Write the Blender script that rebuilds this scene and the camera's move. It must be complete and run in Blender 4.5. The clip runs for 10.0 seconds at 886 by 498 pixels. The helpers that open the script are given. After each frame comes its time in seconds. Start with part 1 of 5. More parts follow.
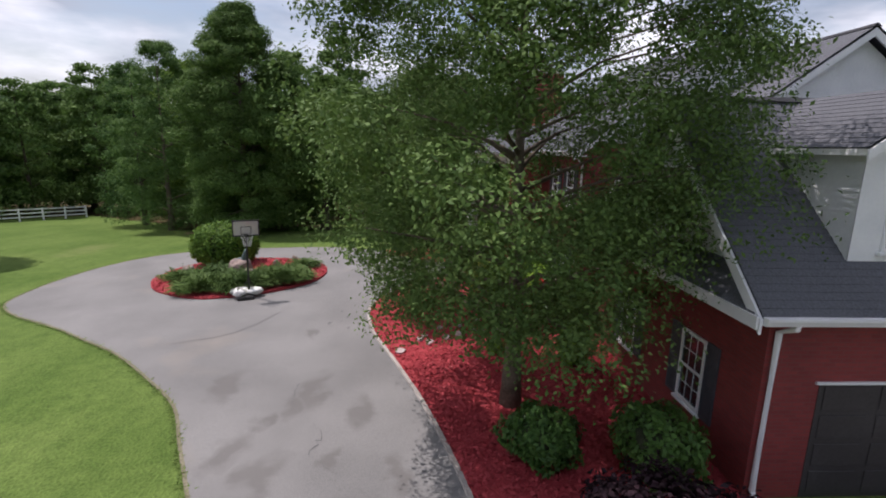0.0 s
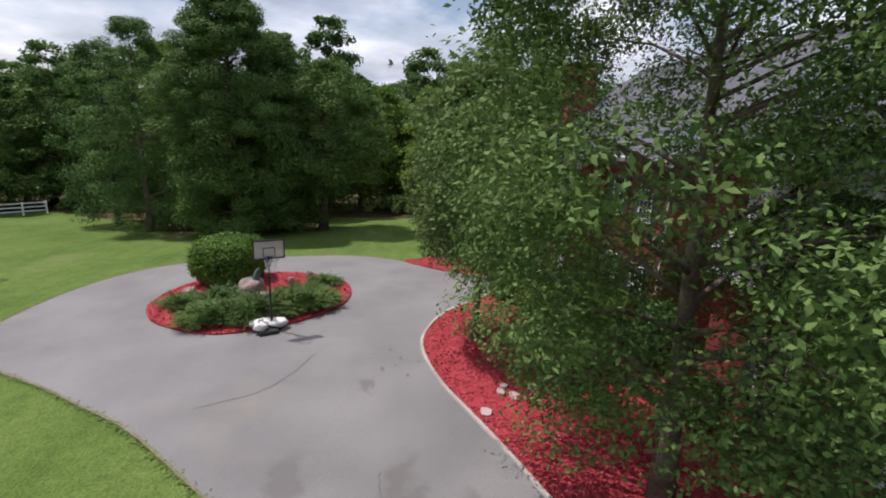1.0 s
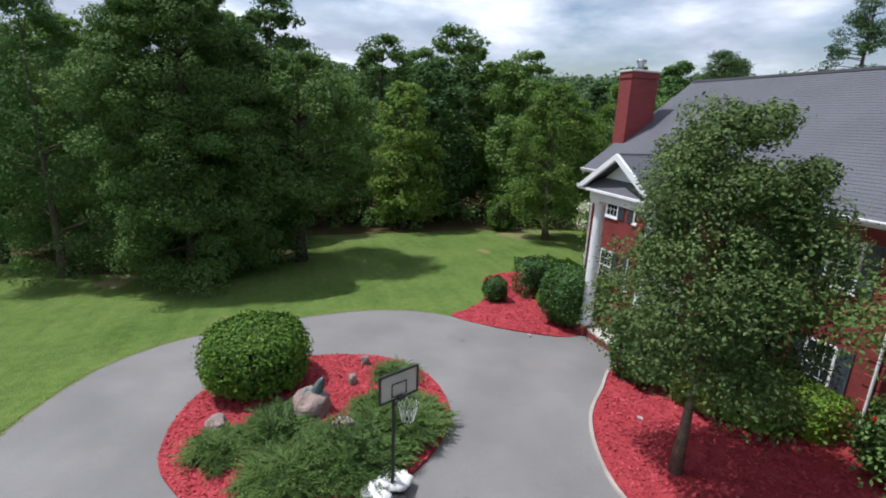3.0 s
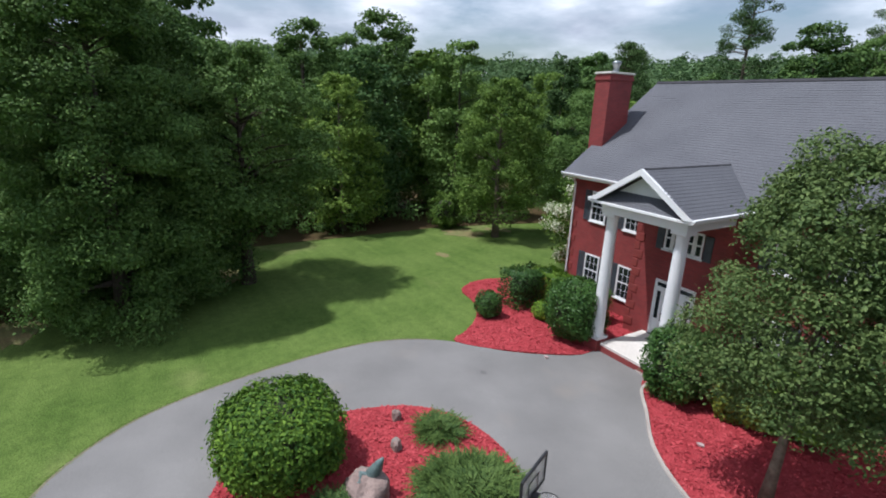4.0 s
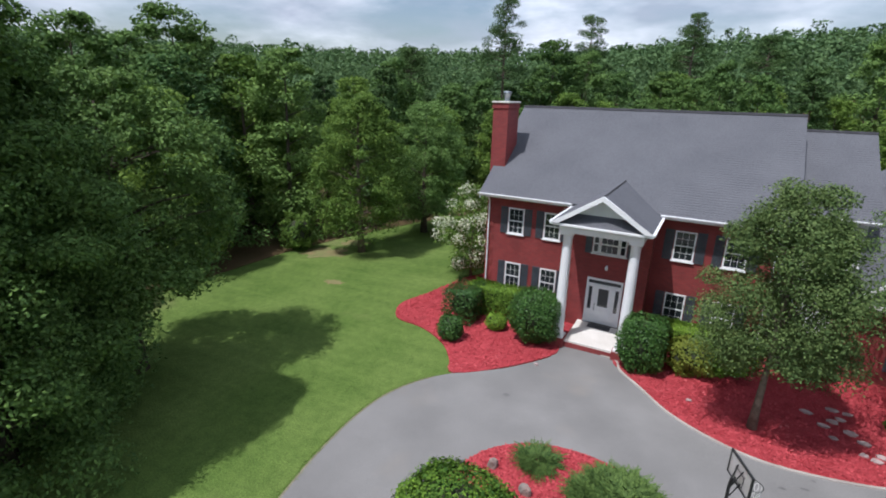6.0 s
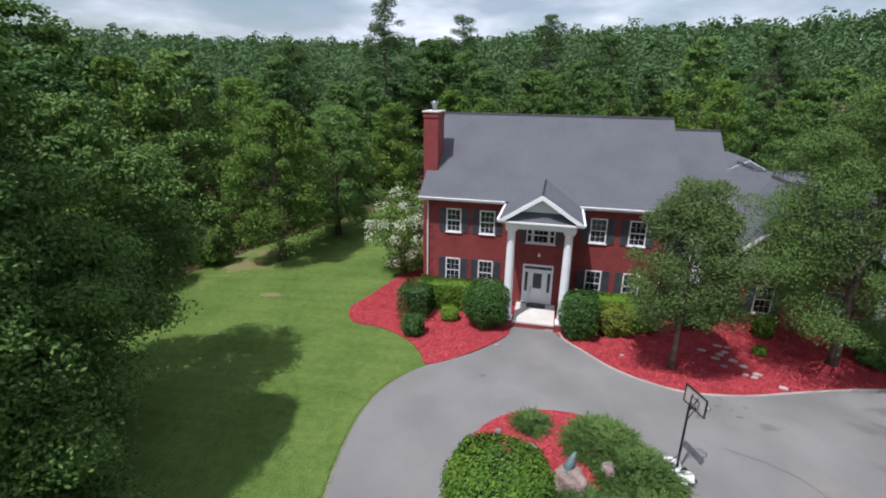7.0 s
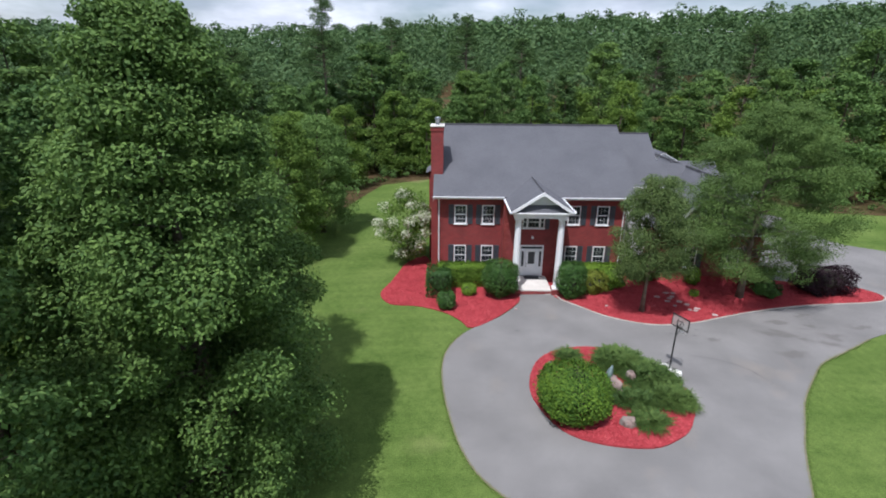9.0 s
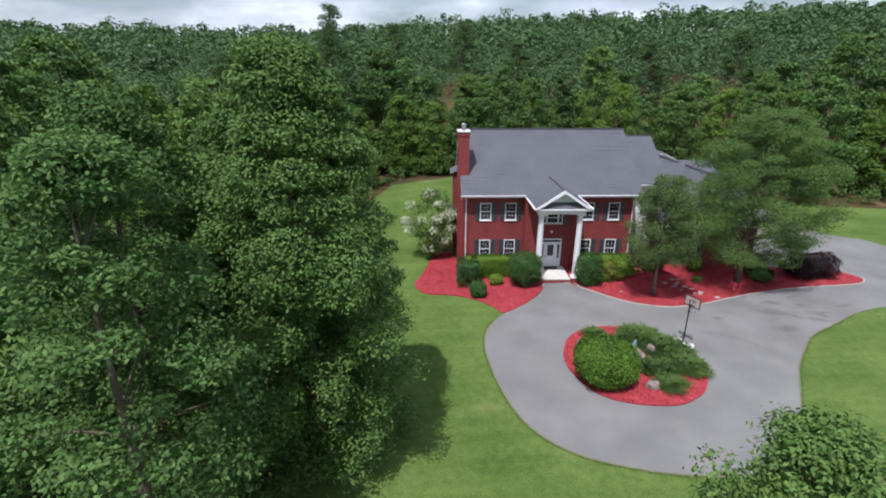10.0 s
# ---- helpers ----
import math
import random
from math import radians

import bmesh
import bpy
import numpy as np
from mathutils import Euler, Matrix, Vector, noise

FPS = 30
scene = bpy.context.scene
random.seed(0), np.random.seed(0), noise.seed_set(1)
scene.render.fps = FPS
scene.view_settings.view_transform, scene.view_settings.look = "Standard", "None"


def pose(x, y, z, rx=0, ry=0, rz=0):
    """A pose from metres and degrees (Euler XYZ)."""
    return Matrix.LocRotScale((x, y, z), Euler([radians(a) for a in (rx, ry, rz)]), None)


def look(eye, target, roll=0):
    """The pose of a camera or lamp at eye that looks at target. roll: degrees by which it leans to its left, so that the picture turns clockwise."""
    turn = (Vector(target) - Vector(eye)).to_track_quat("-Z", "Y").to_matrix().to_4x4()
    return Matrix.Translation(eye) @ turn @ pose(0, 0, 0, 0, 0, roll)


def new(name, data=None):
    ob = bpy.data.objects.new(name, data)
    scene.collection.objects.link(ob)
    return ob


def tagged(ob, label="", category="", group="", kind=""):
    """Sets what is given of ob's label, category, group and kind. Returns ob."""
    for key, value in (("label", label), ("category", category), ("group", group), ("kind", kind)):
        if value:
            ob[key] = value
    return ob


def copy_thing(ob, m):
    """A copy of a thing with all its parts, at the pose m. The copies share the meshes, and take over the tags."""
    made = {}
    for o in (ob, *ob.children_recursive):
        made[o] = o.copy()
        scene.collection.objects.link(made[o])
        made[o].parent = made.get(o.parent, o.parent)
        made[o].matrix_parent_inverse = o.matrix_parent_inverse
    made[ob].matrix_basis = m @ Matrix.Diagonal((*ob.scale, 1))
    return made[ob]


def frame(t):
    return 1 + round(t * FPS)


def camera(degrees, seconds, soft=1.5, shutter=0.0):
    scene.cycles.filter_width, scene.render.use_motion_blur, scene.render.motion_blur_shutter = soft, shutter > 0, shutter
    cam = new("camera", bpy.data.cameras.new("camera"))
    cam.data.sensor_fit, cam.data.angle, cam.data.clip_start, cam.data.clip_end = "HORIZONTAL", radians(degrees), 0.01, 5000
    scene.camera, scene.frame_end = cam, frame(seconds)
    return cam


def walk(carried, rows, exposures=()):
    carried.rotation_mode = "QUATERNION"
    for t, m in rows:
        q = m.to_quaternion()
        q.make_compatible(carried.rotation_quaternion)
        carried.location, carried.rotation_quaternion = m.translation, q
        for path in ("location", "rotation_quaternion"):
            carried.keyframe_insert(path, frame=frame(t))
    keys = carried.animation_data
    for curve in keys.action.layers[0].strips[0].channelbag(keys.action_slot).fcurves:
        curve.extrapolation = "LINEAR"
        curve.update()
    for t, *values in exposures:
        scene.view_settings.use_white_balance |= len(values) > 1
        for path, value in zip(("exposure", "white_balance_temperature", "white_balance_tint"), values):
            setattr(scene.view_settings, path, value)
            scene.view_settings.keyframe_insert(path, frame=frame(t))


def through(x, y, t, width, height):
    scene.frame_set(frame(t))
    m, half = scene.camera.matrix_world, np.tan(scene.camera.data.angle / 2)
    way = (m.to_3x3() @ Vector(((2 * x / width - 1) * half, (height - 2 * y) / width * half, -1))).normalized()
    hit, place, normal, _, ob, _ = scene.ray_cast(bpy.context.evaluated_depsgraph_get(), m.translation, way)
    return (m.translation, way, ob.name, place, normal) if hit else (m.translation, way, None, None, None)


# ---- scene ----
cam = camera(85.0, 10.0, soft=1.9)
PATH = [
    (0, (25.363, -6.222, 6.285), (23.409, -6.121, 5.874), 1.3),
    (0.5, (23.694, -7.716, 6.566), (21.748, -7.558, 6.132), 1.8),
    (1, (22.009, -9.184, 6.871), (20.076, -8.962, 6.406), 1.8),
    (1.5, (20.278, -10.675, 7.197), (18.358, -10.377, 6.725), 2.3),
    (2, (18.473, -12.118, 7.621), (16.57, -11.755, 7.128), 1.9),
    (2.5, (16.651, -13.724, 8.056), (14.775, -13.258, 7.546), 1.6),
    (2.7, (15.896, -14.351, 8.152), (14.031, -13.837, 7.644), 2.0),
    (3.8, (11.737, -17.709, 9.222), (10.056, -16.792, 8.645), 2.1),
    (4, (11.006, -18.314, 9.319), (9.363, -17.33, 8.744), 2.1),
    (4.5, (9.137, -19.872, 9.738), (7.63, -18.691, 9.16), 1.8),
    (5, (7.372, -21.435, 10.11), (6.027, -20.075, 9.527), 2.0),
    (5.5, (5.712, -23.117, 10.527), (4.576, -21.579, 9.94), 1.9),
    (6.8, (1.5, -27.314, 12.195), (0.958, -25.491, 11.574), 1.0),
    (7, (0.839, -27.962, 12.33), (0.411, -26.112, 11.703), 0.9),
    (7.5, (-0.799, -29.665, 12.867), (-0.982, -27.783, 12.217), 0.7),
    (8, (-2.419, -31.383, 13.405), (-2.464, -29.496, 12.743), 0.5),
    (8.5, (-4.133, -33.124, 13.948), (-4.15, -31.24, 13.278), 0.3),
    (9, (-5.794, -34.913, 14.474), (-5.82, -33.03, 13.801), 0.4),
    (9.5, (-7.397, -36.669, 14.942), (-7.405, -34.787, 14.267), 0.1),
    (10, (-9.055, -38.328, 15.362), (-9.027, -36.447, 14.683), 0.0),
]
walk(cam, [(t, look(eye, target, roll)) for t, eye, target, roll in PATH],
     ((0, 0.14, 6480, 20), (1.5, 0.17, 6370, 18), (2.5, 0.21, 6100, 15), (4.5, 0.19, 6020, 13), (7.5, 0.2, 6080, 15), (10, 0.22, 6020, 15)))

# ---------------------------------------------------------------- world, sun
SUN_EL, SUN_AZ = radians(64.5), Vector((-0.49, -0.87, 0)).normalized()
world = bpy.data.worlds.new("world")
scene.world = world
world.use_nodes = True
wn, wl = world.node_tree.nodes, world.node_tree.links
wn.clear()
w_out = wn.new("ShaderNodeOutputWorld")
w_bg = wn.new("ShaderNodeBackground")
w_bg.inputs["Strength"].default_value = 0.104
w_sky = wn.new("ShaderNodeTexSky")
w_sky.sky_type = "NISHITA"
w_sky.sun_disc = False
w_sky.sun_elevation = SUN_EL
w_sky.sun_rotation = math.atan2(SUN_AZ.x, SUN_AZ.y)
w_sky.air_density, w_sky.dust_density = 1.2, 2.0
w_tc = wn.new("ShaderNodeTexCoord")
w_map = wn.new("ShaderNodeMapping")
w_map.inputs["Scale"].default_value = (1.0, 1.0, 3.2)
w_noise = wn.new("ShaderNodeTexNoise")
w_noise.inputs["Scale"].default_value = 2.6
w_noise.inputs["Detail"].default_value = 7
w_noise.inputs["Roughness"].default_value = 0.55
w_ramp = wn.new("ShaderNodeValToRGB")
w_ramp.color_ramp.elements[0].position, w_ramp.color_ramp.elements[1].position = 0.38, 0.6
w_cloud = wn.new("ShaderNodeTexNoise")
w_cloud.inputs["Scale"].default_value = 4.0
w_cloud.inputs["Detail"].default_value = 5
w_cr = wn.new("ShaderNodeValToRGB")
w_cr.color_ramp.elements[0].color, w_cr.color_ramp.elements[1].color = (4.3, 4.8, 5.6, 1), (10.2, 10.6, 11.2, 1)
w_cr.color_ramp.elements[0].position, w_cr.color_ramp.elements[1].position = 0.38, 0.66
w_mix = wn.new("ShaderNodeMix")
w_mix.data_type = "RGBA"
wl.new(w_tc.outputs["Generated"], w_map.inputs["Vector"])
wl.new(w_map.outputs["Vector"], w_noise.inputs["Vector"])
wl.new(w_map.outputs["Vector"], w_cloud.inputs["Vector"])
wl.new(w_noise.outputs["Fac"], w_ramp.inputs["Fac"])
wl.new(w_cloud.outputs["Fac"], w_cr.inputs["Fac"])
wl.new(w_ramp.outputs["Color"], w_mix.inputs["Factor"])
wl.new(w_sky.outputs["Color"], w_mix.inputs["A"])
wl.new(w_cr.outputs["Color"], w_mix.inputs["B"])
wl.new(w_mix.outputs["Result"], w_bg.inputs["Color"])
wl.new(w_bg.outputs["Background"], w_out.inputs["Surface"])

sun = new("sun", bpy.data.lights.new("sun", "SUN"))
sun.data.energy, sun.data.angle, sun.data.color = 3.9, radians(0.6), (1.0, 0.97, 0.925)
sun_from = SUN_AZ * math.cos(SUN_EL) + Vector((0, 0, math.sin(SUN_EL)))
sun.matrix_world = look(sun_from * 100, (0, 0, 0))


# ---------------------------------------------------------------- materials
def surface(name, c1, c2, scale=3.0, fine=40.0, rough=0.8, bump=0.3, grit=0.25, metal=0.0, c3=None, spot=0.6, dist=0.01, spec=0.5):
    """Two-scale mottled surface: c1/c2 by a broad noise, a fine grain on top, c3 as sparse stains."""
    m = bpy.data.materials.new(name)
    m.use_nodes = True
    n, l = m.node_tree.nodes, m.node_tree.links
    b = n["Principled BSDF"]
    b.inputs["Roughness"].default_value, b.inputs["Metallic"].default_value = rough, metal
    b.inputs["Specular IOR Level"].default_value = spec
    tc = n.new("ShaderNodeTexCoord")
    big, small = n.new("ShaderNodeTexNoise"), n.new("ShaderNodeTexNoise")
    for t, sc, d in ((big, scale, 6), (small, fine, 4)):
        t.inputs["Scale"].default_value, t.inputs["Detail"].default_value = sc, d
        l.new(tc.outputs["Object"], t.inputs["Vector"])
    ramp = n.new("ShaderNodeValToRGB")
    ramp.color_ramp.elements[0].position, ramp.color_ramp.elements[1].position = 0.33, 0.67
    ramp.color_ramp.elements[0].color, ramp.color_ramp.elements[1].color = (*c1, 1), (*c2, 1)
    l.new(big.outputs["Fac"], ramp.inputs["Fac"])
    grain = n.new("ShaderNodeValToRGB")
    grain.color_ramp.elements[0].position, grain.color_ramp.elements[1].position = 0.25, 0.75
    grain.color_ramp.elements[0].color, grain.color_ramp.elements[1].color = (1 - grit, 1 - grit, 1 - grit, 1), (1 + 0.7 * grit, 1 + 0.7 * grit, 1 + 0.7 * grit, 1)
    l.new(small.outputs["Fac"], grain.inputs["Fac"])
    mul = n.new("ShaderNodeMix")
    mul.data_type, mul.blend_type = "RGBA", "MULTIPLY"
    mul.inputs["Factor"].default_value = 1.0
    l.new(ramp.outputs["Color"], mul.inputs["A"])
    l.new(grain.outputs["Color"], mul.inputs["B"])
    col = mul.outputs["Result"]
    if c3:
        st, sr = n.new("ShaderNodeTexNoise"), n.new("ShaderNodeValToRGB")
        st.inputs["Scale"].default_value, st.inputs["Detail"].default_value = scale * 0.6, 8
        st.noise_dimensions = "4D"
        st.inputs["W"].default_value = 3.3
        l.new(tc.outputs["Object"], st.inputs["Vector"])
        sr.color_ramp.elements[0].position, sr.color_ramp.elements[1].position = spot, spot + 0.12
        l.new(st.outputs["Fac"], sr.inputs["Fac"])
        mx = n.new("ShaderNodeMix")
        mx.data_type = "RGBA"
        l.new(sr.outputs["Color"], mx.inputs["Factor"])
        l.new(col, mx.inputs["A"])
        mx.inputs["B"].default_value = (*c3, 1)
        col = mx.outputs["Result"]
    l.new(col, b.inputs["Base Color"])
    if bump:
        bp = n.new("ShaderNodeBump")
        bp.inputs["Strength"].default_value, bp.inputs["Distance"].default_value = bump, dist
        l.new(small.outputs["Fac"], bp.inputs["Height"])
        l.new(bp.outputs["Normal"], b.inputs["Normal"])
    return m


def bricked(name, c1, c2, mortar, w, h, joint=0.012, rough=0.75, axis="XZ", bump=0.4, stain=0.5):
    """Courses on upright walls: the two axes of the wall's plane are summed, so that one material serves all four sides."""
    m = bpy.data.materials.new(name)
    m.use_nodes = True
    n, l = m.node_tree.nodes, m.node_tree.links
    b = n["Principled BSDF"]
    b.inputs["Roughness"].default_value = rough
    tc, sep, comb, add = n.new("ShaderNodeTexCoord"), n.new("ShaderNodeSeparateXYZ"), n.new("ShaderNodeCombineXYZ"), n.new("ShaderNodeMath")
    l.new(tc.outputs["Object"], sep.inputs["Vector"])
    l.new(sep.outputs["X"], add.inputs[0])
    l.new(sep.outputs["Y"], add.inputs[1])
    l.new(add.outputs["Value"], comb.inputs["X"])
    l.new(sep.outputs["Z"], comb.inputs["Y"])
    br = n.new("ShaderNodeTexBrick")
    br.inputs["Scale"].default_value = 1.0
    br.inputs["Brick Width"].default_value, br.inputs["Row Height"].default_value = w, h
    br.inputs["Mortar Size"].default_value = joint
    br.inputs["Color1"].default_value, br.inputs["Color2"].default_value, br.inputs["Mortar"].default_value = (*c1, 1), (*c2, 1), (*mortar, 1)
    l.new(comb.outputs["Vector"], br.inputs["Vector"])
    big = n.new("ShaderNodeTexNoise")
    big.inputs["Scale"].default_value, big.inputs["Detail"].default_value = 0.9, 8
    l.new(tc.outputs["Object"], big.inputs["Vector"])
    ramp = n.new("ShaderNodeValToRGB")
    ramp.color_ramp.elements[0].position, ramp.color_ramp.elements[1].position = 0.3, 0.7
    ramp.color_ramp.elements[0].color, ramp.color_ramp.elements[1].color = (1 - 0.5 * stain, 1 - 0.5 * stain, 1 - 0.5 * stain, 1), (1.15, 1.15, 1.15, 1)
    l.new(big.outputs["Fac"], ramp.inputs["Fac"])
    mul = n.new("ShaderNodeMix")
    mul.data_type, mul.blend_type = "RGBA", "MULTIPLY"
    mul.inputs["Factor"].default_value = 1.0
    l.new(br.outputs["Color"], mul.inputs["A"])
    l.new(ramp.outputs["Color"], mul.inputs["B"])
    l.new(mul.outputs["Result"], b.inputs["Base Color"])
    bp = n.new("ShaderNodeBump")
    bp.inputs["Strength"].default_value, bp.inputs["Distance"].default_value = bump, 0.006
    bp.invert = True
    l.new(br.outputs["Fac"], bp.inputs["Height"])
    l.new(bp.outputs["Normal"], b.inputs["Normal"])
    return m


def leafy(name, dark, light, third=None, through=0.3, rough=0.68, patch=0.7):
    """Leaves: colour by the single leaf and by a broad noise, with light passing through the blade."""
    m = bpy.data.materials.new(name)
    m.use_nodes = True
    n, l = m.node_tree.nodes, m.node_tree.links
    b, out = n["Principled BSDF"], n["Material Output"]
    b.inputs["Roughness"].default_value = rough
    b.inputs["Specular IOR Level"].default_value = 0.18
    geo, ramp, tc, big = n.new("ShaderNodeNewGeometry"), n.new("ShaderNodeValToRGB"), n.new("ShaderNodeTexCoord"), n.new("ShaderNodeTexNoise")
    info = n.new("ShaderNodeObjectInfo")
    big.inputs["Scale"].default_value, big.inputs["Detail"].default_value = patch, 3
    l.new(tc.outputs["Object"], big.inputs["Vector"])
    mixf, mixg = n.new("ShaderNodeMath"), n.new("ShaderNodeMath")
    mixf.operation = mixg.operation = "MULTIPLY_ADD"
    l.new(geo.outputs["Random Per Island"], mixf.inputs[0])
    mixf.inputs[1].default_value = 0.45
    l.new(big.outputs["Fac"], mixg.inputs[0])
    mixg.inputs[1].default_value = 0.45
    half = n.new("ShaderNodeMath")
    half.operation = "MULTIPLY_ADD"
    l.new(info.outputs["Random"], half.inputs[0])
    half.inputs[1].default_value, half.inputs[2].default_value = 0.34, -0.12
    l.new(half.outputs["Value"], mixg.inputs[2])
    l.new(mixg.outputs["Value"], mixf.inputs[2])
    ramp.color_ramp.elements[0].position, ramp.color_ramp.elements[1].position = 0.15, 0.85
    ramp.color_ramp.elements[0].color, ramp.color_ramp.elements[1].color = (*dark, 1), (*light, 1)
    if third:
        e = ramp.color_ramp.elements.new(0.97)
        e.color = (*third, 1)
    l.new(mixf.outputs["Value"], ramp.inputs["Fac"])
    l.new(ramp.outputs["Color"], b.inputs["Base Color"])
    tr, mx = n.new("ShaderNodeBsdfTranslucent"), n.new("ShaderNodeMixShader")
    l.new(ramp.outputs["Color"], tr.inputs["Color"])
    mx.inputs["Fac"].default_value = through
    l.new(b.outputs["BSDF"], mx.inputs[1])
    l.new(tr.outputs["BSDF"], mx.inputs[2])
    l.new(mx.outputs["Shader"], out.inputs["Surface"])
    return m


def glassy(name):
    m = bpy.data.materials.new(name)
    m.use_nodes = True
    b = m.node_tree.nodes["Principled BSDF"]
    b.inputs["Base Color"].default_value = (0.02, 0.025, 0.03, 1)
    b.inputs["Roughness"].default_value = 0.06
    b.inputs["Specular IOR Level"].default_value = 0.8
    return m


M_GRASS = surface("grass", (0.08, 0.134, 0.028), (0.126, 0.184, 0.046), 0.2, 16, 0.95, 1.0, grit=0.34, c3=(0.185, 0.195, 0.08), spot=0.6, dist=0.06, spec=0.1)


def beyond(m, r0, r1, colour):
    """Another ground cover past a distance from the house."""
    n, l = m.node_tree.nodes, m.node_tree.links
    b = n["Principled BSDF"]
    col = b.inputs["Base Color"].links[0].from_socket
    tc, ln, mr, mix = n.new("ShaderNodeTexCoord"), n.new("ShaderNodeVectorMath"), n.new("ShaderNodeMapRange"), n.new("ShaderNodeMix")
    ln.operation, mix.data_type = "LENGTH", "RGBA"
    l.new(tc.outputs["Object"], ln.inputs[0])
    l.new(ln.outputs["Value"], mr.inputs["Value"])
    mr.inputs["From Min"].default_value, mr.inputs["From Max"].default_value = r0, r1
    l.new(mr.outputs["Result"], mix.inputs["Factor"])
    l.new(col, mix.inputs["A"])
    mix.inputs["B"].default_value = (*colour, 1)
    l.new(mix.outputs["Result"], b.inputs["Base Color"])


def streaked(m, turn, stretch, strength):
    """Long faint mowing streaks over the colour."""
    n, l = m.node_tree.nodes, m.node_tree.links
    b = n["Principled BSDF"]
    col = b.inputs["Base Color"].links[0].from_socket
    tc, mp, nz, rp, mul = n.new("ShaderNodeTexCoord"), n.new("ShaderNodeMapping"), n.new("ShaderNodeTexNoise"), n.new("ShaderNodeValToRGB"), n.new("ShaderNodeMix")
    mp.inputs["Rotation"].default_value, mp.inputs["Scale"].default_value = (0, 0, turn), stretch
    nz.inputs["Scale"].default_value, nz.inputs["Detail"].default_value = 1.0, 5
    l.new(tc.outputs["Object"], mp.inputs["Vector"])
    l.new(mp.outputs["Vector"], nz.inputs["Vector"])
    l.new(nz.outputs["Fac"], rp.inputs["Fac"])
    rp.color_ramp.elements[0].position, rp.color_ramp.elements[1].position = 0.3, 0.7
    rp.color_ramp.elements[0].color = (1 - strength, 1 - strength * 0.8, 1 - strength, 1)
    rp.color_ramp.elements[1].color = (1 + strength * 1.2, 1 + strength, 1 + strength * 1.2, 1)
    mul.data_type, mul.blend_type = "RGBA", "MULTIPLY"
    mul.inputs["Factor"].default_value = 1.0
    l.new(col, mul.inputs["A"])
    l.new(rp.outputs["Color"], mul.inputs["B"])
    l.new(mul.outputs["Result"], b.inputs["Base Color"])


streaked(M_GRASS, 0.35, (0.16, 1.9, 1.0), 0.1)
streaked(M_GRASS, 1.1, (2.6, 2.6, 1.0), 0.14)
beyond(M_GRASS, 95, 120, (0.035, 0.06, 0.022))
M_SOIL = surface("forest_floor", (0.10, 0.065, 0.035), (0.06, 0.055, 0.02), 0.4, 9, 0.95, 0.8, c3=(0.17, 0.11, 0.06), dist=0.06, spec=0.1)
M_DRIVE = surface("asphalt_grey", (0.168, 0.164, 0.158), (0.222, 0.216, 0.208), 0.35, 60, 0.85, 0.5, c3=(0.235, 0.212, 0.186), spot=0.6, dist=0.006, spec=0.25)


def stained(m, spots, colour):
    """Soft damp marks at given places: distance from each, roughened by noise."""
    n, l = m.node_tree.nodes, m.node_tree.links
    b = n["Principled BSDF"]
    col = b.inputs["Base Color"].links[0].from_socket
    tc, nz, mixv = n.new("ShaderNodeTexCoord"), n.new("ShaderNodeTexNoise"), n.new("ShaderNodeVectorMath")
    nz.inputs["Scale"].default_value, nz.inputs["Detail"].default_value = 1.3, 6
    l.new(tc.outputs["Object"], nz.inputs["Vector"])
    mixv.operation = "MULTIPLY_ADD"
    mixv.inputs[1].default_value = (1.5, 1.5, 0)
    l.new(nz.outputs["Color"], mixv.inputs[0])
    l.new(tc.outputs["Object"], mixv.inputs[2])
    last = None
    for x, y, rx, ry in spots:
        sub, div, ln, mr = n.new("ShaderNodeVectorMath"), n.new("ShaderNodeVectorMath"), n.new("ShaderNodeVectorMath"), n.new("ShaderNodeMapRange")
        sub.operation, div.operation, ln.operation = "SUBTRACT", "DIVIDE", "LENGTH"
        l.new(mixv.outputs["Vector"], sub.inputs[0])
        sub.inputs[1].default_value = (x + 0.75, y + 0.75, 0)
        l.new(sub.outputs["Vector"], div.inputs[0])
        div.inputs[1].default_value = (rx, ry, 1e6)
        l.new(div.outputs["Vector"], ln.inputs[0])
        l.new(ln.outputs["Value"], mr.inputs["Value"])
        mr.inputs["From Min"].default_value, mr.inputs["From Max"].default_value = 0.45, 1.05
        mr.inputs["To Min"].default_value, mr.inputs["To Max"].default_value = 0.62, 0.0
        if last:
            mx = n.new("ShaderNodeMath")
            mx.operation = "MAXIMUM"
            l.new(last, mx.inputs[0])
            l.new(mr.outputs["Result"], mx.inputs[1])
            last = mx.outputs["Value"]
        else:
            last = mr.outputs["Result"]
    mix = n.new("ShaderNodeMix")
    mix.data_type = "RGBA"
    l.new(last, mix.inputs["Factor"])
    l.new(col, mix.inputs["A"])
    mix.inputs["B"].default_value = (*colour, 1)
    l.new(mix.outputs["Result"], b.inputs["Base Color"])


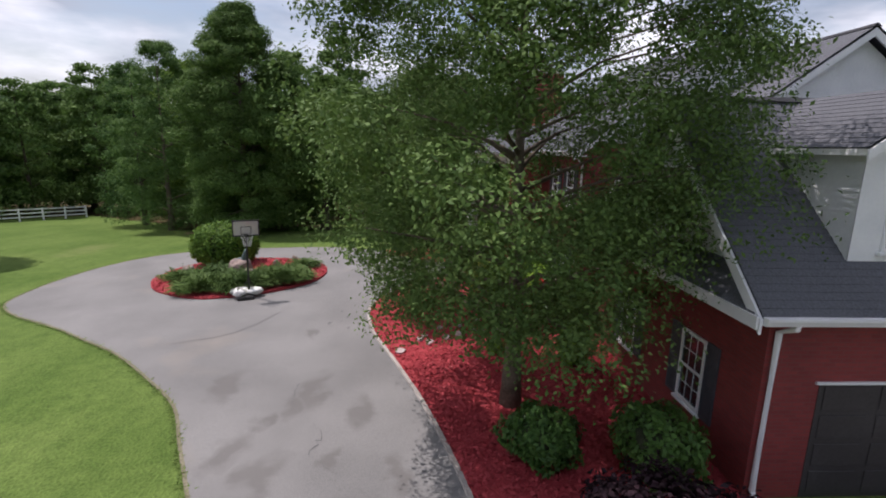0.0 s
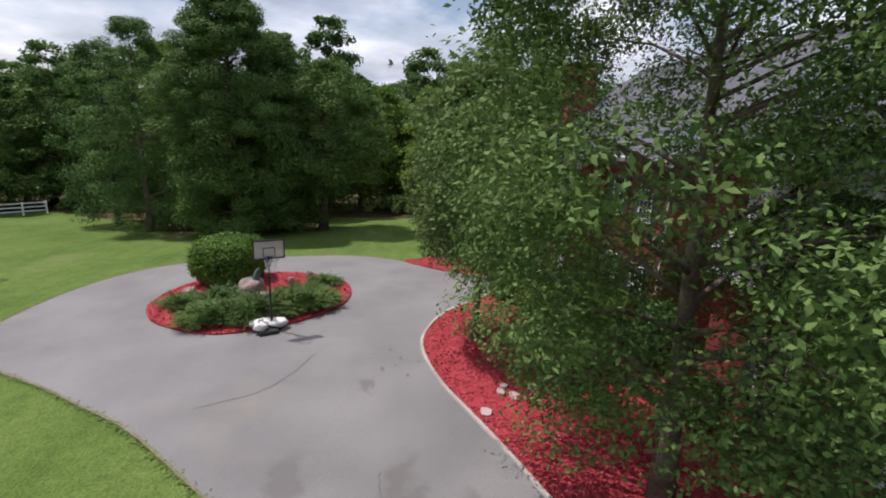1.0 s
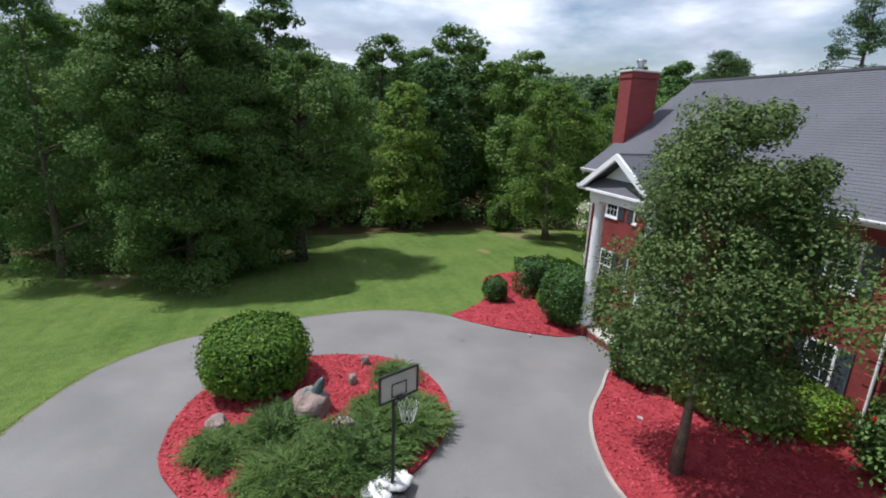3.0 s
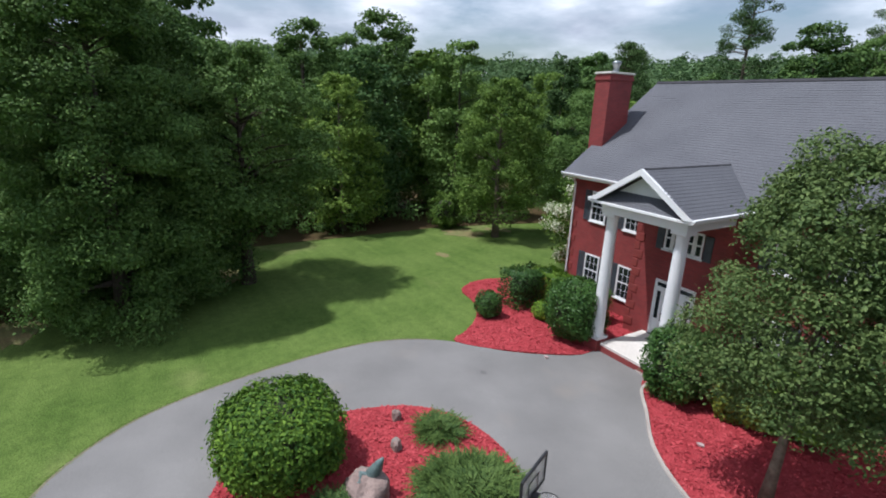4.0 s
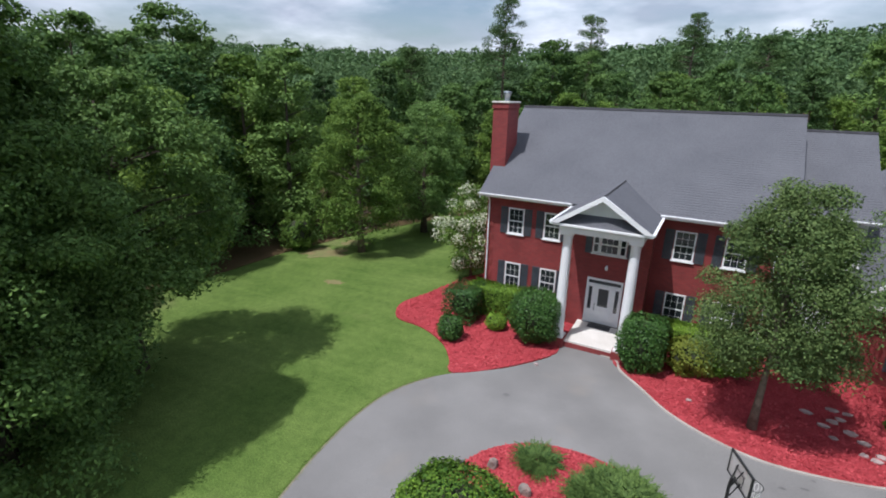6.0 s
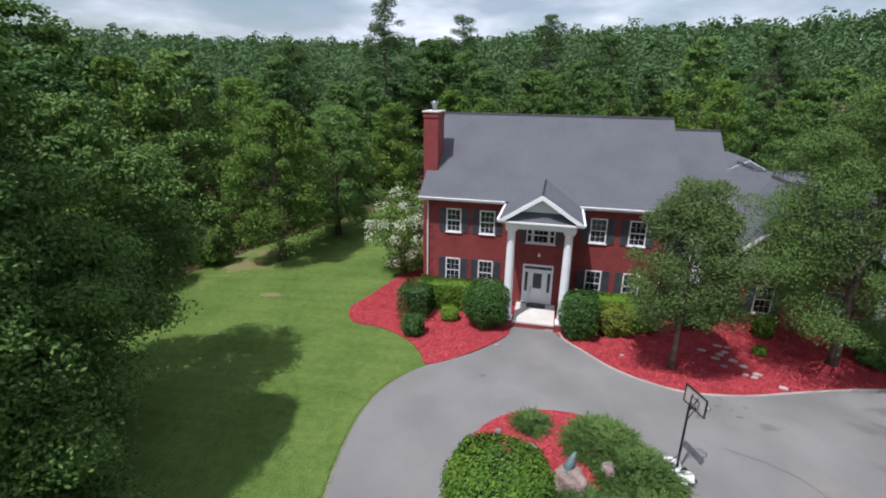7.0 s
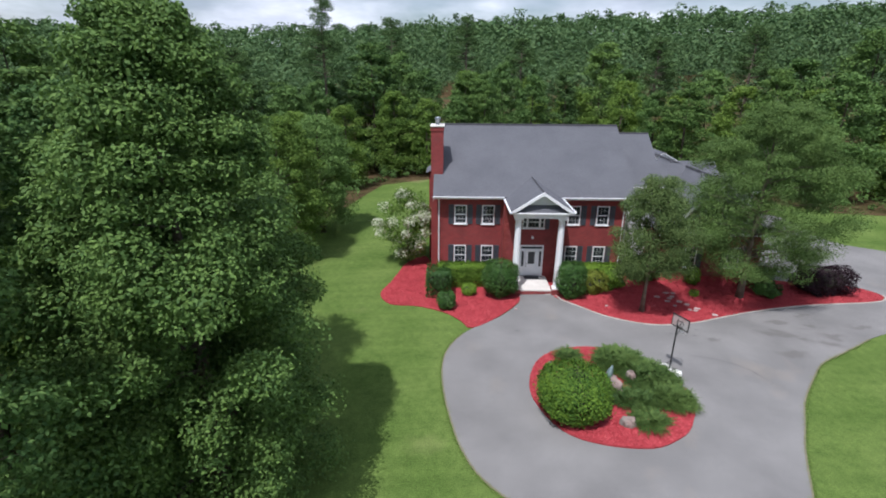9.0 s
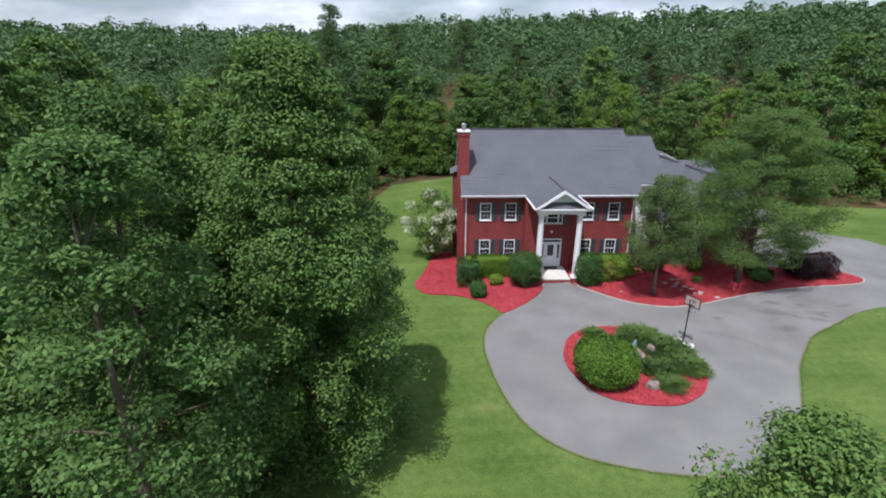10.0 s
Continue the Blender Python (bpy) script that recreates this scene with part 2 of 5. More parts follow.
stained(M_DRIVE, ((16.3, -10.1, 0.9, 0.5), (13.4, -11.2, 1.0, 0.4), (13.7, -8.8, 1.2, 0.4), (16.6, -8.0, 0.5, 0.28), (15.2, -9.7, 0.5, 0.3), (14.7, -7.6, 0.9, 0.35), (17.1, -9.2, 0.8, 0.45), (14.5, -9.2, 0.7, 0.4), (9.8, -9.9, 0.5, 0.25), (19.5, -8.0, 0.8, 0.35), (17.2, -6.6, 0.7, 0.3)), (0.12, 0.112, 0.105))
M_TAR = surface("dark_stain", (0.1, 0.095, 0.095), (0.15, 0.145, 0.14), 2.0, 50, 0.75, 0.3)
M_EARTHEDGE = surface("brown_soil", (0.17, 0.16, 0.1), (0.22, 0.2, 0.14), 1.5, 20, 0.95, 0.7, grit=0.4, dist=0.02, spec=0.1)
M_EDGE = surface("concrete_edge", (0.32, 0.28, 0.25), (0.42, 0.38, 0.34), 1.2, 30, 0.85, 0.4)
M_MULCH = surface("red_mulch", (0.32, 0.034, 0.042), (0.42, 0.056, 0.066), 1.6, 26, 0.9, 1.0, c3=(0.28, 0.035, 0.04), spot=0.6, dist=0.05, spec=0.2)
M_CHIP = leafy("red_chips", (0.22, 0.022, 0.028), (0.48, 0.075, 0.085), (0.66, 0.26, 0.24), 0.0, 0.85)
M_BRICK = bricked("red_brick", (0.265, 0.038, 0.036), (0.21, 0.03, 0.03), (0.19, 0.05, 0.046), 0.22, 0.076, 0.009, stain=0.35)
M_QUOIN = bricked("quoin_brick", (0.25, 0.038, 0.03), (0.21, 0.03, 0.027), (0.17, 0.04, 0.035), 0.22, 0.076, 0.009, stain=0.4)
M_ROOF = surface("slate_shingle", (0.104, 0.107, 0.12), (0.122, 0.125, 0.139), 0.5, 24, 0.85, 0.6, grit=0.3, dist=0.008, spec=0.3)
M_RIDGE = surface("ridge_cap", (0.018, 0.018, 0.022), (0.035, 0.035, 0.04), 2.0, 20, 0.85, 0.4)
M_WHITE = surface("white_paint", (0.74, 0.75, 0.76), (0.82, 0.82, 0.82), 1.5, 18, 0.5, 0.03, grit=0.03, c3=(0.66, 0.66, 0.64), spot=0.68)
M_SIDING = surface("white_siding", (0.70, 0.71, 0.72), (0.8, 0.8, 0.8), 1.0, 14, 0.55, 0.04, grit=0.05, c3=(0.62, 0.61, 0.58), spot=0.66)
M_SHUT = surface("slate_shutter", (0.045, 0.055, 0.068), (0.075, 0.085, 0.1), 3, 30, 0.5, 0.2)
M_GLASS = glassy("window_glass")
M_DARK = surface("black_plastic", (0.012, 0.012, 0.013), (0.022, 0.022, 0.024), 4, 60, 0.45, 0.1)
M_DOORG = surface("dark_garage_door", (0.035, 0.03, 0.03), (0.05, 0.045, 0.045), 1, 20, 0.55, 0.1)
M_CONC = surface("porch_concrete", (0.56, 0.53, 0.48), (0.66, 0.63, 0.58), 1.4, 40, 0.8, 0.3, c3=(0.5, 0.47, 0.42), spot=0.66)
M_STEEL = surface("galvanised", (0.25, 0.28, 0.3), (0.36, 0.39, 0.41), 6, 40, 0.35, 0.1, metal=0.8)
M_BARK = surface("bark", (0.11, 0.085, 0.065), (0.19, 0.155, 0.12), 3, 14, 0.95, 1.0, dist=0.03, spec=0.1)
M_BARKD = surface("dark_bark", (0.06, 0.048, 0.038), (0.11, 0.09, 0.07), 3, 14, 0.95, 1.0, dist=0.03, spec=0.1)
M_ROCK = surface("pinkish_boulder", (0.2, 0.14, 0.12), (0.31, 0.235, 0.205), 1.8, 12, 0.85, 0.8, c3=(0.2, 0.19, 0.17), spot=0.58, dist=0.04)
M_FLAG = surface("pale_flagstone", (0.32, 0.22, 0.21), (0.46, 0.36, 0.34), 2, 20, 0.85, 0.5)
M_VERDI = surface("verdigris_metal", (0.10, 0.15, 0.15), (0.17, 0.23, 0.22), 6, 30, 0.6, 0.4, metal=0.3)
M_BAG = surface("white_sandbag", (0.66, 0.65, 0.62), (0.78, 0.77, 0.75), 4, 20, 0.7, 0.4)
M_NET = surface("cord", (0.6, 0.6, 0.58), (0.7, 0.7, 0.68), 4, 20, 0.8, 0.1)
M_WATER = glassy("pond_water")
M_BOARD = glassy("smoked_backboard")
bn = M_BOARD.node_tree
bn_mix, bn_tr = bn.nodes.new("ShaderNodeMixShader"), bn.nodes.new("ShaderNodeBsdfTransparent")
bn.nodes["Principled BSDF"].inputs["Base Color"].default_value = (0.58, 0.54, 0.52, 1)
bn_mix.inputs["Fac"].default_value = 0.45
bn.links.new(bn.nodes["Principled BSDF"].outputs["BSDF"], bn_mix.inputs[1])
bn.links.new(bn_tr.outputs["BSDF"], bn_mix.inputs[2])
bn.links.new(bn_mix.outputs["Shader"], bn.nodes["Material Output"].inputs["Surface"])

L_OAK = leafy("oak_leaves", (0.04, 0.092, 0.025), (0.17, 0.275, 0.065), through=0.2)
L_WOOD = leafy("woodland_leaves", (0.045, 0.105, 0.032), (0.17, 0.28, 0.075), through=0.3)
L_LIGHT = leafy("light_woodland_leaves", (0.07, 0.14, 0.028), (0.225, 0.335, 0.062), through=0.35)
L_MAPLE = leafy("maple_leaves", (0.042, 0.092, 0.026), (0.15, 0.235, 0.062), (0.24, 0.29, 0.1), through=0.22)
L_GREY = leafy("grey_green_leaves", (0.06, 0.105, 0.032), (0.225, 0.3, 0.095), (0.34, 0.33, 0.22), through=0.22)
L_BOX = leafy("boxwood_leaves", (0.035, 0.09, 0.014), (0.2, 0.33, 0.035), through=0.12)
L_HOLLY = leafy("holly_leaves", (0.024, 0.07, 0.018), (0.095, 0.19, 0.04), through=0.15, rough=0.4)
L_JUNI = leafy("juniper_sprays", (0.022, 0.055, 0.014), (0.135, 0.21, 0.05), through=0.05)
L_AZA = leafy("azalea_leaves", (0.09, 0.12, 0.02), (0.22, 0.26, 0.04), through=0.2)
L_PURP = leafy("plum_leaves", (0.012, 0.007, 0.01), (0.04, 0.019, 0.026), through=0.12)
L_PINE = leafy("pine_needles", (0.03, 0.07, 0.022), (0.1, 0.17, 0.05), through=0.15)
# distance haze is tinted into this leaf colour: a bluer green than L_WOOD
L_FAR = leafy("far_canopy_haze_tint", (0.03, 0.078, 0.03), (0.135, 0.215, 0.08), through=0.2, patch=0.14)
L_WHITE = leafy("white_blossom", (0.42, 0.45, 0.28), (0.75, 0.76, 0.62), through=0.25)
L_RED = leafy("red_petals", (0.4, 0.015, 0.02), (0.7, 0.04, 0.045), through=0.2)
L_GRASS = leafy("grass_blades", (0.12, 0.19, 0.045), (0.2, 0.27, 0.07), through=0.4)


# ---------------------------------------------------------------- mesh helpers
def ground_z(x, y):
    """Height of the land: level round the house, falling gently to the west and to the front."""
    u, v = -1.0 - x, -12.0 - y
    return -0.031 * (u + math.sqrt(u * u + 9)) - 0.01 * (v + math.sqrt(v * v + 16)) + 0.05


def hill_z(x, y):
    """The land with the wooded rise that closes the view on all sides."""
    r = math.hypot(x, y + 10)
    rise = 0.0
    if r > 70:
        w = min(r, 430) - 70
        rise = 0.13 * (w - 18 * (1 - math.exp(-w / 18))) * (1 + 0.12 * math.sin(2.2 * math.atan2(y, x) - 0.9))
    return ground_z(max(-80, min(80, x)), max(-80, min(80, y))) + rise


def ground_np(x, y):
    u, v = -1.0 - x, -12.0 - y
    return -0.031 * (u + np.sqrt(u * u + 9)) - 0.01 * (v + np.sqrt(v * v + 16)) + 0.05


def mesh_from(name, bm, material, smooth=False):
    me = bpy.data.meshes.new(name)
    bmesh.ops.recalc_face_normals(bm, faces=bm.faces[:])
    bm.to_mesh(me)
    bm.free()
    me.materials.append(material)
    if smooth:
        me.polygons.foreach_set("use_smooth", [True] * len(me.polygons))
    return me


def part(name, bm, material, parent=None, label="", smooth=False):
    ob = new(name, mesh_from(name, bm, material, smooth))
    if parent:
        ob.parent = parent
        ob.matrix_parent_inverse = parent.matrix_basis.inverted()
    return tagged(ob, label)


def empty(name, x, y, z, label="", category="", group="", kind=""):
    ob = new(name)
    ob.empty_display_size = 0.2
    ob.matrix_basis = pose(x, y, z)
    return tagged(ob, label, category, group, kind)


def box(bm, x0, x1, y0, y1, z0, z1, bevel=0.0):
    r = bmesh.ops.create_cube(bm, size=1.0)
    vs = r["verts"]
    for v in vs:
        v.co = Vector(((x0 + x1) / 2 + v.co.x * (x1 - x0), (y0 + y1) / 2 + v.co.y * (y1 - y0), (z0 + z1) / 2 + v.co.z * (z1 - z0)))
    if bevel:
        es = list({e for v in vs for e in v.link_edges})
        bmesh.ops.bevel(bm, geom=es, offset=bevel, segments=1, affect="EDGES")
    return bm


def boxed(*a, **k):
    return box(bmesh.new(), *a, **k)


def prism(bm, pts, d):
    """A polygon (list of 3D points) pushed along d, closed."""
    a = [bm.verts.new(Vector(p)) for p in pts]
    b = [bm.verts.new(Vector(p) + Vector(d)) for p in pts]
    bm.faces.new(a)
    bm.faces.new(b[::-1])
    k = len(pts)
    for i in range(k):
        bm.faces.new((a[i], a[(i + 1) % k], b[(i + 1) % k], b[i]))
    return bm


def tube(bm, pts, radii, sides=8, cap=True):
    """A tapered tube along points."""
    rings = []
    for i, p in enumerate(pts):
        p = Vector(p)
        d = (Vector(pts[min(i + 1, len(pts) - 1)]) - Vector(pts[max(i - 1, 0)])).normalized()
        a = d.orthogonal().normalized()
        b = d.cross(a)
        rings.append([bm.verts.new(p + (a * math.cos(k * math.tau / sides) + b * math.sin(k * math.tau / sides)) * radii[i]) for k in range(sides)])
    for r, q in zip(rings, rings[1:]):
        # match the start of each ring to the nearest vertex of the next
        o = min(range(sides), key=lambda s: (q[s].co - r[0].co).length_squared)
        for k in range(sides):
            bm.faces.new((r[k], r[(k + 1) % sides], q[(k + 1 + o) % sides], q[(k + o) % sides]))
    if cap:
        bm.faces.new(rings[0][::-1])
        bm.faces.new(rings[-1])
    return bm


def lathe(bm, x, y, prof, sides=24):
    rings = [[bm.verts.new((x + r * math.cos(k * math.tau / sides), y + r * math.sin(k * math.tau / sides), z)) for k in range(sides)] for r, z in prof]
    for r, q in zip(rings, rings[1:]):
        for k in range(sides):
            bm.faces.new((r[k], r[(k + 1) % sides], q[(k + 1) % sides], q[k]))
    bm.faces.new(rings[0][::-1])
    bm.faces.new(rings[-1])
    return bm


def spline(pts, per=6, closed=True):
    out, k = [], len(pts)
    P = [Vector((p[0], p[1], 0)) for p in pts]
    for i in range(k if closed else k - 1):
        if closed:
            a, b, c, d = P[i - 1], P[i], P[(i + 1) % k], P[(i + 2) % k]
        else:
            a, b, c, d = P[max(i - 1, 0)], P[i], P[i + 1], P[min(i + 2, k - 1)]
        for s in range(per):
            t = s / per
            out.append(0.5 * ((2 * b) + (c - a) * t + (2 * a - 5 * b + 4 * c - d) * t * t + (3 * b - 3 * c + d - a) * t ** 3))
    if not closed:
        out.append(P[-1])
    return out


def draped(outline, lift, skirt=0.12, longest=1.2, swell=None):
    """A sheet with that outline, laid on the land, with a skirt into it."""
    bm = bmesh.new()
    vs = [bm.verts.new((p.x, p.y, 0)) for p in outline]
    es = [bm.edges.new((vs[i], vs[(i + 1) % len(vs)])) for i in range(len(vs))]
    bmesh.ops.triangle_fill(bm, edges=es, use_beauty=True)
    for _ in range(6):
        le = [e for e in bm.edges if e.calc_length() > longest and not e.is_boundary]
        if not le:
            break
        bmesh.ops.subdivide_edges(bm, edges=le, cuts=1)
        bmesh.ops.triangulate(bm, faces=bm.faces[:])
        bmesh.ops.beautify_fill(bm, faces=bm.faces[:], edges=[e for e in bm.edges if not e.is_boundary])
    for v in bm.verts:
        v.co.z = ground_z(v.co.x, v.co.y) + lift + (swell(v.co.x, v.co.y) if swell else 0)
    rim = [e for e in bm.edges if e.is_boundary]
    r = bmesh.ops.extrude_edge_only(bm, edges=rim)
    for v in r["geom"]:
        if isinstance(v, bmesh.types.BMVert):
            v.co.z -= skirt
    return bm


def ribbon(line, width, z0, z1, closed=False):
    """A low kerb along a line on the ground."""
    bm = bmesh.new()
    k = len(line)
    rows = []
    for i, p in enumerate(line):
        a, b = (line[i - 1], line[(i + 1) % k]) if closed else (line[max(i - 1, 0)], line[min(i + 1, k - 1)])
        d = (b - a).normalized()
        s = Vector((-d.y, d.x, 0)) * width / 2
        g = ground_z(p.x, p.y)
        rows.append([bm.verts.new((q.x, q.y, g + z)) for q, z in ((p - s, z0), (p - s * 0.8, z1), (p + s * 0.8, z1), (p + s, z0))])
    for i in range(k if closed else k - 1):
        a, b = rows[i], rows[(i + 1) % k]
        for j in range(3):
            bm.faces.new((a[j], a[j + 1], b[j + 1], b[j]))
    return bm


def quads(name, v, material):
    """A mesh of loose four-cornered blades from an array (n, 4, 3)."""
    k = len(v)
    me = bpy.data.meshes.new(name)
    me.vertices.add(4 * k)
    me.vertices.foreach_set("co", np.ascontiguousarray(v, dtype=np.float32).ravel())
    me.loops.add(4 * k)
    me.loops.foreach_set("vertex_index", np.arange(4 * k, dtype=np.int32))
    me.polygons.add(k)
    me.polygons.foreach_set("loop_start", np.arange(0, 4 * k, 4, dtype=np.int32))
    me.update(calc_edges=True)
    me.materials.append(material)
    return me


def unit(a):
    return a / np.maximum(np.linalg.norm(a, axis=-1, keepdims=True), 1e-6)


def leaf_cloud(rng, centres, radii, per, size, flat=0.75, up=0.45, ragged=0.6, slim=0.5, bias=0.25):
    """Blades round clump centres: shells with ragged depth, facing out and up."""
    c = np.repeat(np.asarray(centres, float), per, axis=0)
    r = np.repeat(np.asarray(radii, float), per)[:, None]
    d = rng.normal(size=c.shape)
    d[:, 2] += bias
    d = unit(d)
    depth = 1.0 - ragged * rng.random((len(c), 1)) ** 1.6 + 0.18 * np.maximum(rng.normal(size=(len(c), 1)), 0)
    p = c + d * r * depth * np.array([1, 1, flat])
    nrm = unit(d * 0.55 + np.array([0, 0, up]) + rng.normal(size=d.shape) * 0.45)
    t = unit(np.cross(nrm, rng.normal(size=d.shape)))
    b = np.cross(nrm, t)
    s = size * (0.65 + 0.7 * rng.random((len(c), 1)))
    bend = nrm * s * 0.18
    return np.stack([p - t * s - bend, p + b * s * slim, p + t * s - bend, p - b * s * slim], axis=1)


def crown_points(rng, k, height, profile, inner=0.45):
    """Clump centres in a crown whose radius at relative height h is profile(h)."""
    h = rng.random(k)
    a = rng.random(k) * math.tau
    r = np.array([profile(x) for x in h]) * (inner + (1 - inner) * np.sqrt(rng.random(k)))
    r *= 1 + 0.13 * np.sin(3 * a + 2.0 + h * 5) + 0.1 * np.sin(5 * a + h * 11)
    return np.stack([r * np.cos(a), r * np.sin(a), h * height], axis=1)


def limbed_trunk(rng, height, r0, tips, lean=(0, 0), base_flare=1.5, sides=9, loose=None):
    """Trunk with a wobble and limbs that reach towards tips; with a list in loose, each limb goes there as a mesh of its own."""
    bm = bmesh.new()
    k = 9
    line = []
    for i in range(k):
        h = i / (k - 1)
        line.append(Vector((lean[0] * h + 0.05 * height * 0.12 * math.sin(3 * h + r0 * 40), lean[1] * h + 0.05 * height * 0.12 * math.cos(4 * h + r0 * 30) - 0.006 * height, h * height - (0.25 if i == 0 else 0))))
    rad = [r0 * (base_flare if i == 0 else 1.12 if i == 1 else 1) * (1 - 0.88 * i / (k - 1)) for i in range(k)]
    tube(bm, line, rad, sides)
    for tip in tips:
        tip = Vector(tip)
        h = min(max((tip.z - 0.28 * math.hypot(tip.x, tip.y) - 0.2) / height, 0.12), 0.9)
        f = h * (k - 1)
        i = min(int(f), k - 2)
        s = line[i].lerp(line[i + 1], f - i)
        rs = (rad[i] * (1 - f + i) + rad[i + 1] * (f - i)) * 0.55
        m = s.lerp(tip, 0.5) + Vector((rng.normal() * 0.12, rng.normal() * 0.12, 0.10 * (tip - s).length * 0.5))
        limb = bmesh.new() if loose is not None else bm
        tube(limb, [s, s.lerp(m, 0.5) + Vector((0, 0, 0.03)), m, tip], [rs, rs * 0.75, rs * 0.5, 0.012], 5)
        if loose is not None:
            loose.append(limb)
    return bm


def tree(name, x, y, height, r0, clumps, per, size, material, bark, profile, start, rclump, seed, label, category="tree", group="", limbs=22, split=True, shift=(0, 0), **kw):
    """tree > trunk, crown. The crown starts at that height over the base."""
    rng = np.random.default_rng(seed)
    base = empty(name, x, y, ground_z(x, y), label, category, group)
    pts = crown_points(rng, clumps, height - start, profile)
    pts[:, 2] += start
    pts[:, 0] += shift[0] * pts[:, 2] / height
    pts[:, 1] += shift[1] * pts[:, 2] / height
    rc = rclump * (0.6 + 0.7 * rng.random(clumps)) * (0.65 + 0.5 * np.clip((height - pts[:, 2]) / (height - start), 0, 1))
    pick = rng.choice(clumps, min(limbs, clumps), replace=False)
    loose = [] if split else None
    tr = new("trunk", mesh_from("trunk", limbed_trunk(rng, height * 0.92, r0, pts[pick], loose=loose), bark, True))
    for limb in loose or ():
        new("limb", mesh_from("limb", limb, bark, True)).parent = base
    cr = new("crown", quads("crown", leaf_cloud(rng, pts, rc, per, size, **kw), material))
    for o in (tr, cr):
        o.parent = base
    return base

# ---------------------------------------------------------------- land
def land():
    far = [90, 102, 116, 132, 150, 172, 200, 235, 280, 340, 430, 600, 900, 1600, 2600]
    xs = [-q for q in far[::-1]] + list(range(-80, 81, 2)) + far
    bm = bmesh.new()
    rows = []
    for y in xs:
        row = []
        for x in xs:
            row.append(bm.verts.new((x, y, hill_z(x, y))))
        rows.append(row)
    for a, b in zip(rows, rows[1:]):
        for i in range(len(a) - 1):
            bm.faces.new((a[i], a[i + 1], b[i + 1], b[i]))
    return bm


tagged(part("ground", land(), M_GRASS, smooth=True), "mown green lawn sloping gently away from the house", "lawn", kind="structure")

WOOD_EDGE = [(-16.95, -64.3), (-26.59, -53.47), (-35.01, -45.79), (-28.58, -38.72), (-23.22, -31.2), (-17.58, -27.48), (-16.21, -22.75), (-16.98, -17.88), (-22.3, -16.26), (-26.63, -14.62), (-26.15, -6.59), (-26.07, 2.48), (-24.9, 7.99), (-21.85, 16.42), (-19.08, 21.73), (-17.92, 27.88), (-15.86, 36.09),
             (-2.7, 41.05), (18.22, 38.31), (29.21, 28.78), (37.98, 19.06), (55.04, 16.01), (89.79, 14.05), (139.72, 31.35), (133.47, 148.14), (-152.63, 128.11), (-131.36, -121.14), (-58.2, -111.78)]
wood_bm = draped([Vector((p[0], p[1], 0)) for p in WOOD_EDGE], 0.03, longest=6)
for v in wood_bm.verts:
    v.co.z += hill_z(v.co.x, v.co.y) - ground_z(v.co.x, v.co.y)
part("forest_floor", wood_bm, M_SOIL)
tagged(bpy.data.objects["forest_floor"], "brown leaf litter under the woodland trees", "soil", kind="structure")

DRIVE = [(-0.84, -3.78), (-1.0, -5.0), (-2.5, -7.0), (-4.3, -8.4), (-5.3, -9.6), (-5.9, -11.0), (-6.1, -12.6), (-6.0, -14.4), (-5.72, -16.2), (-5.2, -18.4), (-4.35, -20.15),
         (-2.7, -21.65), (-0.15, -22.6), (2.2, -22.95), (4.5, -22.95), (6.35, -22.5), (7.6, -21.2), (8.4, -19.8), (9.2, -18.4), (10.15, -17.0), (11.3, -15.3), (12.95, -13.5), (14.4, -12.1), (16.0, -11.2), (17.6, -10.3),
         (19.6, -9.2), (22.4, -8.3), (28, -7.8), (40, -7.5), (60, -7.5), (60, -2.3), (40, -1.8), (34, 3.0), (33, 6), (30, 9), (30, 18), (18.6, 18), (18.2, 10), (18.1, 0.0), (18.8, -0.8), (22, -1.2), (24.2, -2.0),
         (24.9, -3.3), (24.2, -4.2), (22.6, -4.6), (20.2, -4.85), (17.6, -5.25), (14.6, -6.0), (11.8, -6.95), (9.6, -7.75), (7.3, -8.1), (5.6, -7.7), (4.1, -6.85), (2.9, -5.6), (2.0, -4.7), (1.46, -3.78)]
drive_line = spline(DRIVE, 4)
tagged(part("road", draped(drive_line, 0.03), M_DRIVE), "worn light grey asphalt driveway with a loop", "driveway", kind="structure")


def mound(cx, cy, rx, ry, h):
    return lambda x, y: h * max(0.0, 1 - ((x - cx) / rx) ** 2 - ((y - cy) / ry) ** 2)


ISLAND = [(-1.67, -14.1), (-1.08, -12.4), (-0.3, -11.5), (0.62, -11.02), (1.95, -10.8), (3.55, -11.15), (5.1, -12.55), (5.95, -14.5), (5.85, -15.7), (5.1, -17.15), (4.2, -18.0), (2.8, -18.6), (0.76, -18.4), (-0.72, -17.57), (-1.6, -15.7)]
BED_R = [(1.42, -1.05), (1.5, -3.8), (2.05, -4.65), (2.95, -5.55), (4.15, -6.8), (5.65, -7.64), (7.3, -8.04), (9.6, -7.7), (11.8, -6.9), (14.6, -5.95), (17.6, -5.2), (20.2, -4.8), (22.6, -4.55), (24.1, -4.15), (24.8, -3.3), (24.1, -2.05),
         (22, -1.28), (18.8, -0.9), (17.5, 0.3), (12, 0.3), (8, 0.3)]
BED_L = [(-10.8, -2.75), (-10.3, -0.8), (-9.9, 1.0), (-9.3, 3.3), (-7.8, 4.6), (-6.5, 1.0), (-1.3, -0.5), (-0.9, -3.85), (-1.05, -5.0), (-2.5, -6.92), (-4.3, -8.35), (-5.0, -7.4), (-5.84, -6.35), (-7.0, -5.5), (-8.2, -4.95), (-9.9, -4.5)]
